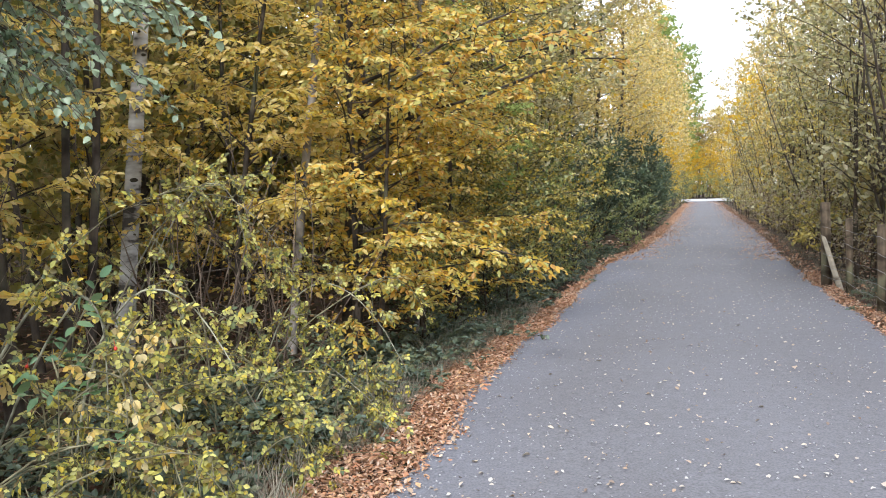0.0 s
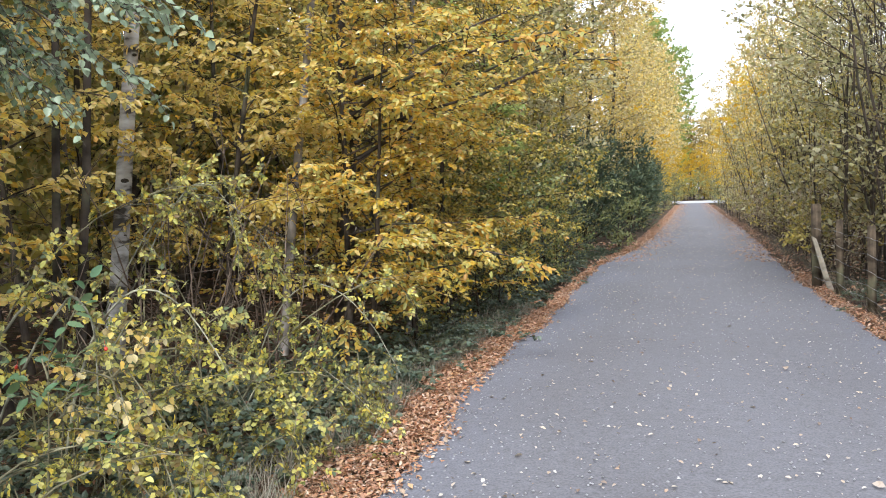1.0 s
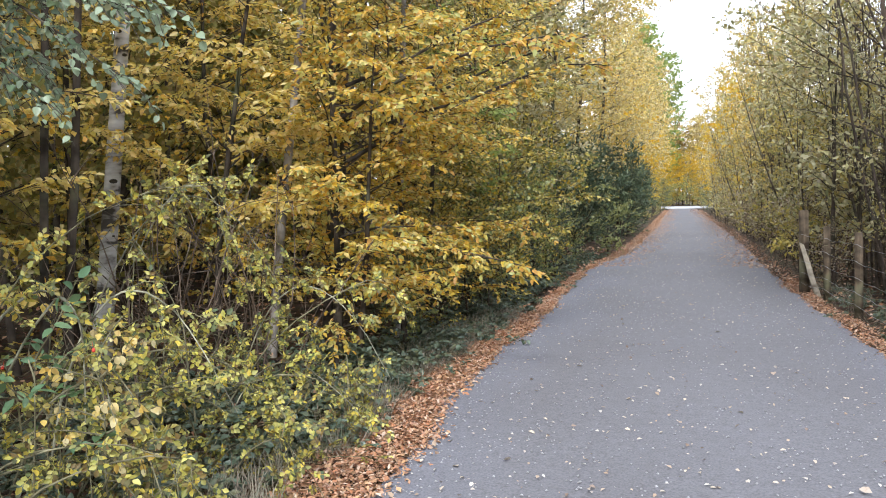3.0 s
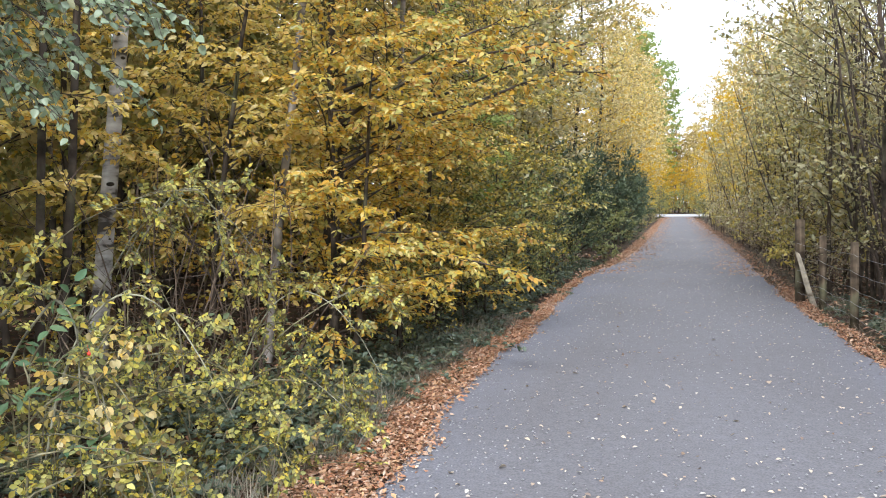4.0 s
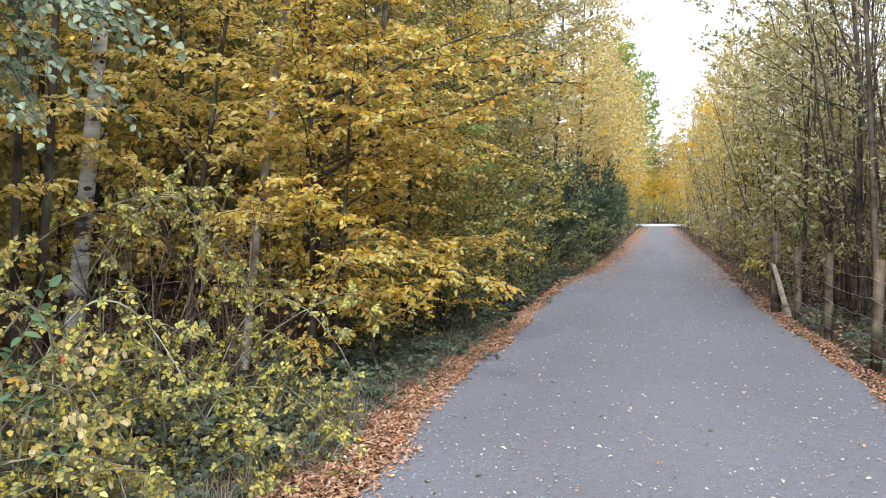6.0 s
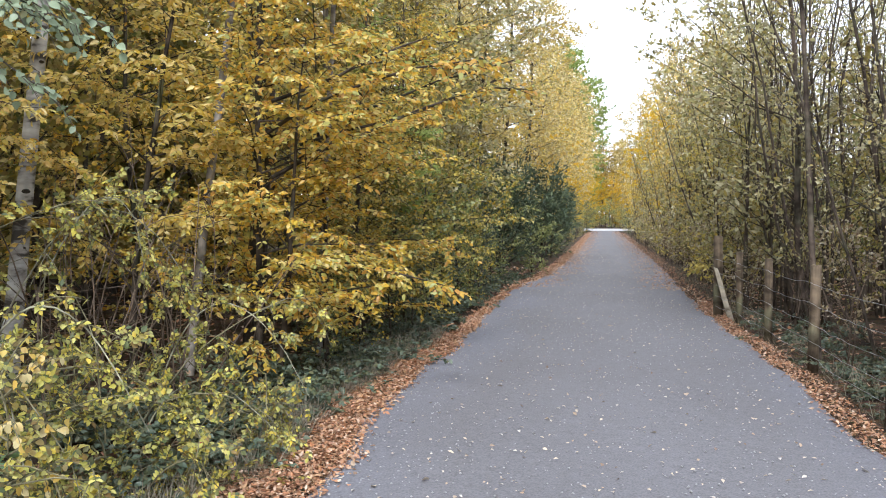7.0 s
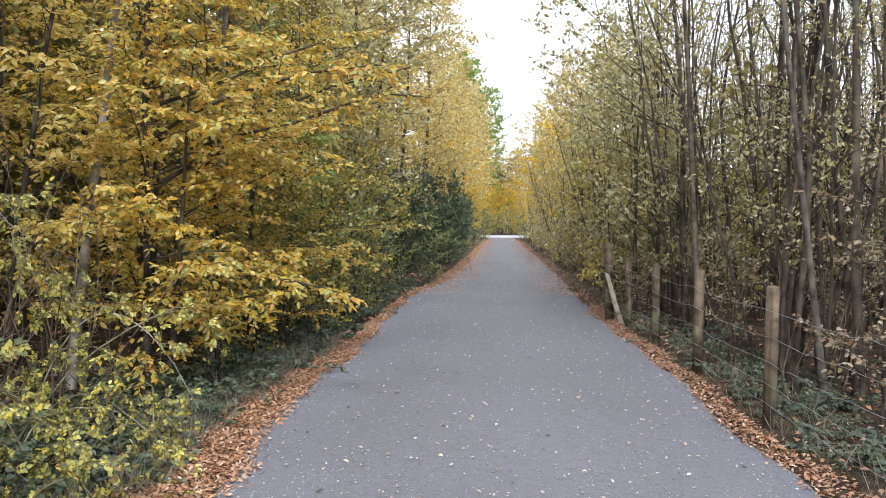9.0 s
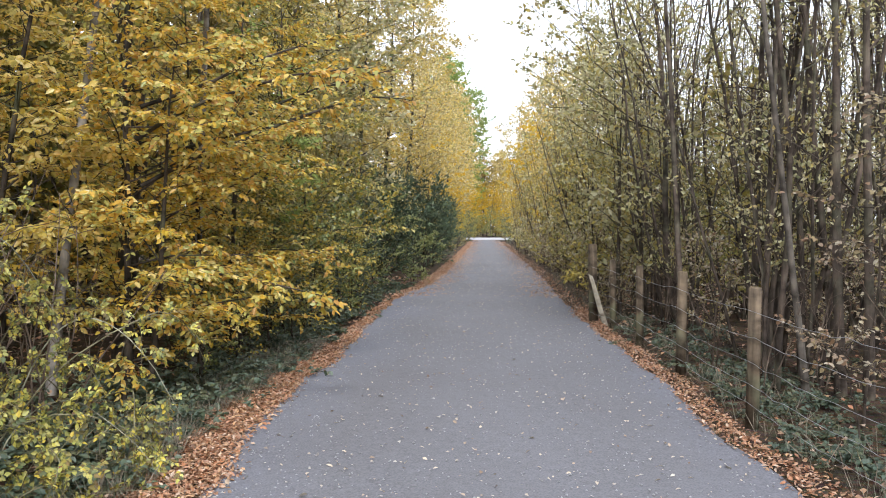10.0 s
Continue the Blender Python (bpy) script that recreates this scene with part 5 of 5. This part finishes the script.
# ---- the willow thicket behind the fence: many upright stems from each stool ----
def willow_clump(seed, stems, height, leaf_per, size, thick=1.0, leaf=WILLOW, low=0.06, twigs=11):
    rng = np.random.default_rng(seed)
    root = thing("willow_clump", (0, 0, 0), "stool of upright brown willow stems with sparse leaves", "shrub", "willow thicket behind the fence")
    cloud, twigwork = [], Tubes()
    for i in range(stems):
        az = i * 6.28 / stems + rng.normal(0, 0.3)
        out = rng.uniform(0.01, 0.10)
        base = np.array([math.cos(az) * 0.25 * rng.uniform(0.4, 1.4), math.sin(az) * 0.25 * rng.uniform(0.4, 1.4), -0.03])
        h = height * rng.uniform(0.75, 1.15)
        path = bend(rng, base, (math.cos(az) * out, math.sin(az) * out, 1.0), h, 11, 0.07, lift=0.25)
        r = rng.uniform(0.013, 0.040) * thick
        tube = Tubes()
        tube.add(path, np.linspace(r, r * 0.18, 11), 6)
        for _ in range(twigs):
            t = rng.uniform(low, 0.97)
            s, dd = along_path(path, np.array([t]))
            a2 = rng.uniform(0, 6.28)
            length = rng.uniform(0.5, 1.5) * (1.15 - 0.6 * t)
            tw = bend(rng, s[0], (math.cos(a2), math.sin(a2), rng.uniform(0.1, 1.5)), length, 4, 0.16)
            twigwork.add(tw, np.linspace(r * 0.36 * (1.1 - t) + 0.003, 0.0018, 4), 3)
            k = max(4, int(leaf_per * length))
            knots = rng.uniform(0.15, 1.0, k // 7 + 1)
            p, d = along_path(tw, rng.choice(knots, k) + rng.normal(0, 0.03, k))
            d = d / (np.linalg.norm(d, axis=1, keepdims=True) + 1e-9)
            p = p + rng.normal(0, 0.055, p.shape)
            cloud.append((p, d * 0.3 + rng.normal(0, 0.6, p.shape) + np.array([0, 0, -0.15]), rng.normal(0, 0.8, p.shape) + np.array([0, -0.3, 0.6]), size * rng.uniform(0.6, 1.3, k)))
        part("stem", tube.mesh("stem", STEM), root)
    v, f = leaf_cloud(FAR_LEAF, *[np.concatenate([c[i] for c in cloud]) for i in range(4)], 0.56)
    part("twigwork", twigwork.mesh("twigwork", STEM), root, kind="stuff")
    part("leafage", mesh_of("leafage", v, f, leaf), root)
    return root


willows = [willow_clump(400 + k, 10, 7.4, 38, 0.048, 0.95, WILLOW, 0.10, 11) for k in range(4)]
copies(willows, scatter(2, 46, 2.75, 9.5, 8.4, 30, 0.78, bias=1.1), 19, 0.85, 1.15)
leafy = [willow_clump(420 + k, 6, 5.8, 25, 0.112, 0.75, GOLDWILLOW if k == 1 else WILLOW) for k in range(3)]
copies(leafy, [(2.65, 15.6), (2.6, 17.0), (2.6, 18.4), (2.65, 20.0), (2.55, 21.6), (2.65, 23.4), (2.55, 25.4), (2.55, 27.6), (2.5, 30.0), (2.45, 33.0), (2.4, 36.0), (2.3, 40.0), (2.2, 45.0), (2.1, 50.0), (2.1, 56.0), (2.1, 63.0)] + scatter(3, 13, 3.2, 7.5, 15, 62, 0.95, bias=1.1), 23, 0.85, 1.1)


def lone_stem(name, x, y, radius, lean, bark, label, seed, height=7.5):
    set_tree(name, on_ground(x, y), label, "tree", bark, WILLOW,
             dict(seed=seed, height=height, radius=radius, lean=lean, limbs=16, low=0.42, reach=1.3, rise=1.0, twigs=9, twig=0.5, per=8, size=0.048, sag=0.0, profile="ball", wander=0.012, sides=9), MID_LEAF, 0.5, "", True)


lone_stem("willow_tree", 2.17, 9.75, 0.038, (-0.053, 0.0), STEM, "slim brown trunk close behind a fence post", 501)
lone_stem("willow_tree", 2.84, 7.9, 0.034, (-0.115, 0.0), GREYBARK, "slim grey-brown trunk leaning over the fence", 502)
lone_stem("willow_tree", 3.26, 8.2, 0.05, (-0.05, 0.0), STEM, "stout dark willow trunk in the thicket", 503)
lone_stem("willow_tree", 3.43, 8.0, 0.048, (-0.005, 0.0), STEM, "stout dark willow trunk in the thicket", 504)
lone_stem("willow_tree", 3.55, 9.0, 0.045, (-0.12, 0.0), STEM, "stout dark willow trunk in the thicket", 505)
lone_stem("willow_tree", 3.1, 10.4, 0.05, (0.03, 0.0), STEM, "stout dark willow trunk in the thicket", 506)

low = [set_tree("hazel_bush", (0, 0, 0), "low hazel bush with brown and olive leaves", "shrub", STEM, OLIVE if k > 1 else BEECHDRY,
                dict(bare=True, seed=530 + k, height=2.0, radius=0.018, limbs=22, low=0.04, reach=0.95, rise=0.7, twigs=7, twig=0.4, per=6, size=0.07, sag=0.1, profile="ball"), FAR_LEAF, 0.7, "low bushes inside the thicket") for k in range(3)]
copies(low, scatter(14, 12, 4.6, 8.5, 3.5, 22, 0.9, bias=1.1) + scatter(15, 6, 2.7, 3.6, 9.0, 16, 0.8) + [(2.3 - 0.004 * k, 15.2 + 1.35 * k) for k in range(26)], 37, 0.5, 0.85)
set_tree("withered_shrub", on_ground(2.62, 6.3), "shrub with pale withered leaves at the fence", "shrub", STEM, BEECHDRY,
         dict(seed=520, height=0.85, radius=0.008, limbs=12, low=0.6, reach=0.5, rise=0.1, twigs=5, twig=0.22, per=5, size=0.044, way="flat", sag=0.1, profile="ball"), MID_LEAF, 0.65, "", True, 150, (-1, 0, 0))
set_tree("withered_shrub", on_ground(2.95, 7.0), "shrub with pale withered leaves at the fence", "shrub", STEM, BEECHDRY,
         dict(seed=521, height=2.7, radius=0.014, limbs=22, low=0.45, reach=0.6, rise=0.4, twigs=6, twig=0.28, per=6, size=0.052, way="flat", sag=0.1, profile="ball"), MID_LEAF, 0.65, "", True, 100, (-1, 0, 0))

set_tree("hazel_sprout", on_ground(1.9, 16.4), "hazel sprout with a fan of bright yellow leaves", "shrub", STEM, GOLDWILLOW,
         dict(seed=541, height=0.85, radius=0.012, limbs=7, low=0.7, reach=0.5, rise=0.1, twigs=5, twig=0.25, per=6, size=0.08, way="flat", sag=0.2, profile="up", pull=(-0.9, -0.2)), MID_LEAF, 0.6, "", True)

# unseen trees added behind the viewer, to close the place and shape its light
copies([copy_thing(young[0], Matrix()), copy_thing(pale[0], Matrix())], [(-5.5, -4.0), (-6.0, -9.0), (-4.6, -14.0), (5.5, -4.5), (5.0, -10.0), (5.8, -16.0), (-6.5, -1.0), (6.5, -0.5), (-5.0, -22.0), (5.0, -24.0)], 29)


# ---- the wire fence ----
POSTS = [(2.2, 0.0, 1.12, 0.052), (2.17, 2.3, 1.12, 0.052), (2.13, 4.6, 1.12, 0.052), (2.05, 6.93, 1.13, 0.052), (2.01, 9.28, 1.13, 0.055), (1.95, 11.45, 1.09, 0.05), (1.86, 13.25, 1.10, 0.05), (1.68, 14.25, 1.32, 0.075)]


def build_fence():
    rng = np.random.default_rng(77)
    root = thing("fence", (2.0, 9.3, 0), "wire stock fence on round weathered wooden posts", "fence")
    tops = []
    for x, y, h, r in POSTS:
        bm = bmesh.new()
        bmesh.ops.create_cone(bm, cap_ends=True, segments=14, radius1=r * 1.04, radius2=r * 0.97, depth=h + 0.15)
        bmesh.ops.bevel(bm, geom=[e for e in bm.edges if all(v.co.z > 0 for v in e.verts)], offset=r * 0.16, segments=2, affect="EDGES")
        for v in bm.verts:
            v.co.x += 0.004 * noise.noise(v.co * 9 + Vector((x, y, 0)) * 7)
            v.co.y += 0.004 * noise.noise(v.co * 9 + Vector((y, x, 5)) * 7)
        me = bpy.data.meshes.new("post")
        bm.to_mesh(me)
        bm.free()
        me.materials.append(POST)
        me.materials.append(POSTTOP)
        for p in me.polygons:
            p.use_smooth = abs(p.normal.z) < 0.9
            p.material_index = 1 if p.normal.z > 0.9 else 0
        post = part("post", me, root)
        post.matrix_basis = pose(x - 2.0, y - 9.3, (h - 0.15) / 2 + ground_z(x, y) - 0.02, rng.normal(0, 0.8), rng.normal(0, 1.2), rng.uniform(0, 360))
        tops.append((x - 2.0, y - 9.3, h, r))
    for level in (0.93, 0.72, 0.52, 0.34, 0.18):
        tube = Tubes()
        pts = []
        ends = [(0.22, -11.0, 1.12, 0.05)] + tops
        for (x0, y0, h0, r0), (x1, y1, h1, r1) in zip(ends[:-1], ends[1:]):
            for s in np.linspace(0, 1, 12, endpoint=False):
                pts.append((x0 + (x1 - x0) * s - 0.055, y0 + (y1 - y0) * s, level - 0.025 * math.sin(math.pi * s) + 0.006 * rng.normal()))
        pts.append((ends[-1][0] - 0.06, ends[-1][1], level))
        tube.add(pts, np.full(len(pts), 0.0022), 5)
        part("wire", tube.mesh("wire", WIRE), root)
    for x, y, h, r in tops:
        for level in (0.93, 0.72, 0.52, 0.34):
            tube = Tubes()
            tube.add([(x - r - 0.012, y - 0.012, level), (x - r - 0.016, y, level + 0.004), (x - r - 0.012, y + 0.012, level)], [0.003, 0.003, 0.003], 4)
            part("staple", tube.mesh("staple", WIRE), root)


def build_stake():
    """A split pale stake that leans against the last post."""
    bm = bmesh.new()
    bmesh.ops.create_cube(bm, size=1)
    bmesh.ops.subdivide_edges(bm, edges=[e for e in bm.edges if abs(e.verts[0].co.z - e.verts[1].co.z) > 0.5], cuts=6)
    for v in bm.verts:
        k = v.co.z + 0.5
        v.co = Vector((v.co.x * 0.085 * (1 - 0.25 * k) + 0.008 * noise.noise((k * 4, v.co.x, 0)), v.co.y * 0.05 + 0.004 * noise.noise((k * 6, 0, v.co.y)), k * 0.92 - (0.06 if v.co.x > 0 and k > 0.95 else 0)))
    bmesh.ops.bevel(bm, geom=bm.edges[:], offset=0.006, segments=1, affect="EDGES")
    me = bpy.data.meshes.new("stake")
    bm.to_mesh(me)
    bm.free()
    me.materials.append(STAKE)
    ob = new("wooden_stake", me)
    ob.matrix_basis = pose(1.86, 14.0, -0.06, -6, -16, 0)
    tagged(ob, "pale split wooden stake leaning against a fence post", "stake")


build_fence()
build_stake()


# ---- dead twigs and bare saplings that thread the edge of the wood ----
def bare_sapling(x, y, seed, height):
    rng = np.random.default_rng(seed)
    root = thing("bare_sapling", on_ground(x, y), "bare thin grey-brown sapling among the briars", "sapling", "bare saplings in the undergrowth")
    for _ in range(3):
        tube = Tubes()
        path = bend(rng, (rng.normal(0, 0.06), rng.normal(0, 0.06), 0), (rng.normal(0.1, 0.3), rng.normal(0, 0.3), 1), height * rng.uniform(0.6, 1.1), 9, 0.08)
        tube.add(path, np.linspace(0.009, 0.002, 9), 5)
        stem = part("stem", tube.mesh("stem", TWIG), root)
        for _ in range(7):
            s, d = along_path(path, np.array([rng.uniform(0.15, 0.95)]))
            side = Tubes()
            side.add(bend(rng, s[0], d[0] / np.linalg.norm(d[0]) + rng.normal(0, 0.7, 3), rng.uniform(0.2, 0.7), 5, 0.12), np.linspace(0.004, 0.001, 5), 3)
            part("twig", side.mesh("twig", TWIG), stem)


for i, (x, y) in enumerate(scatter(8, 14, -4.8, -3.1, 3.2, 8.0, 0.35)):
    bare_sapling(x, y, 600 + i, 2.0)
for i, (x, y) in enumerate(scatter(9, 10, 2.4, 3.6, 4.6, 14, 0.4)):
    bare_sapling(x, y, 640 + i, 1.7)
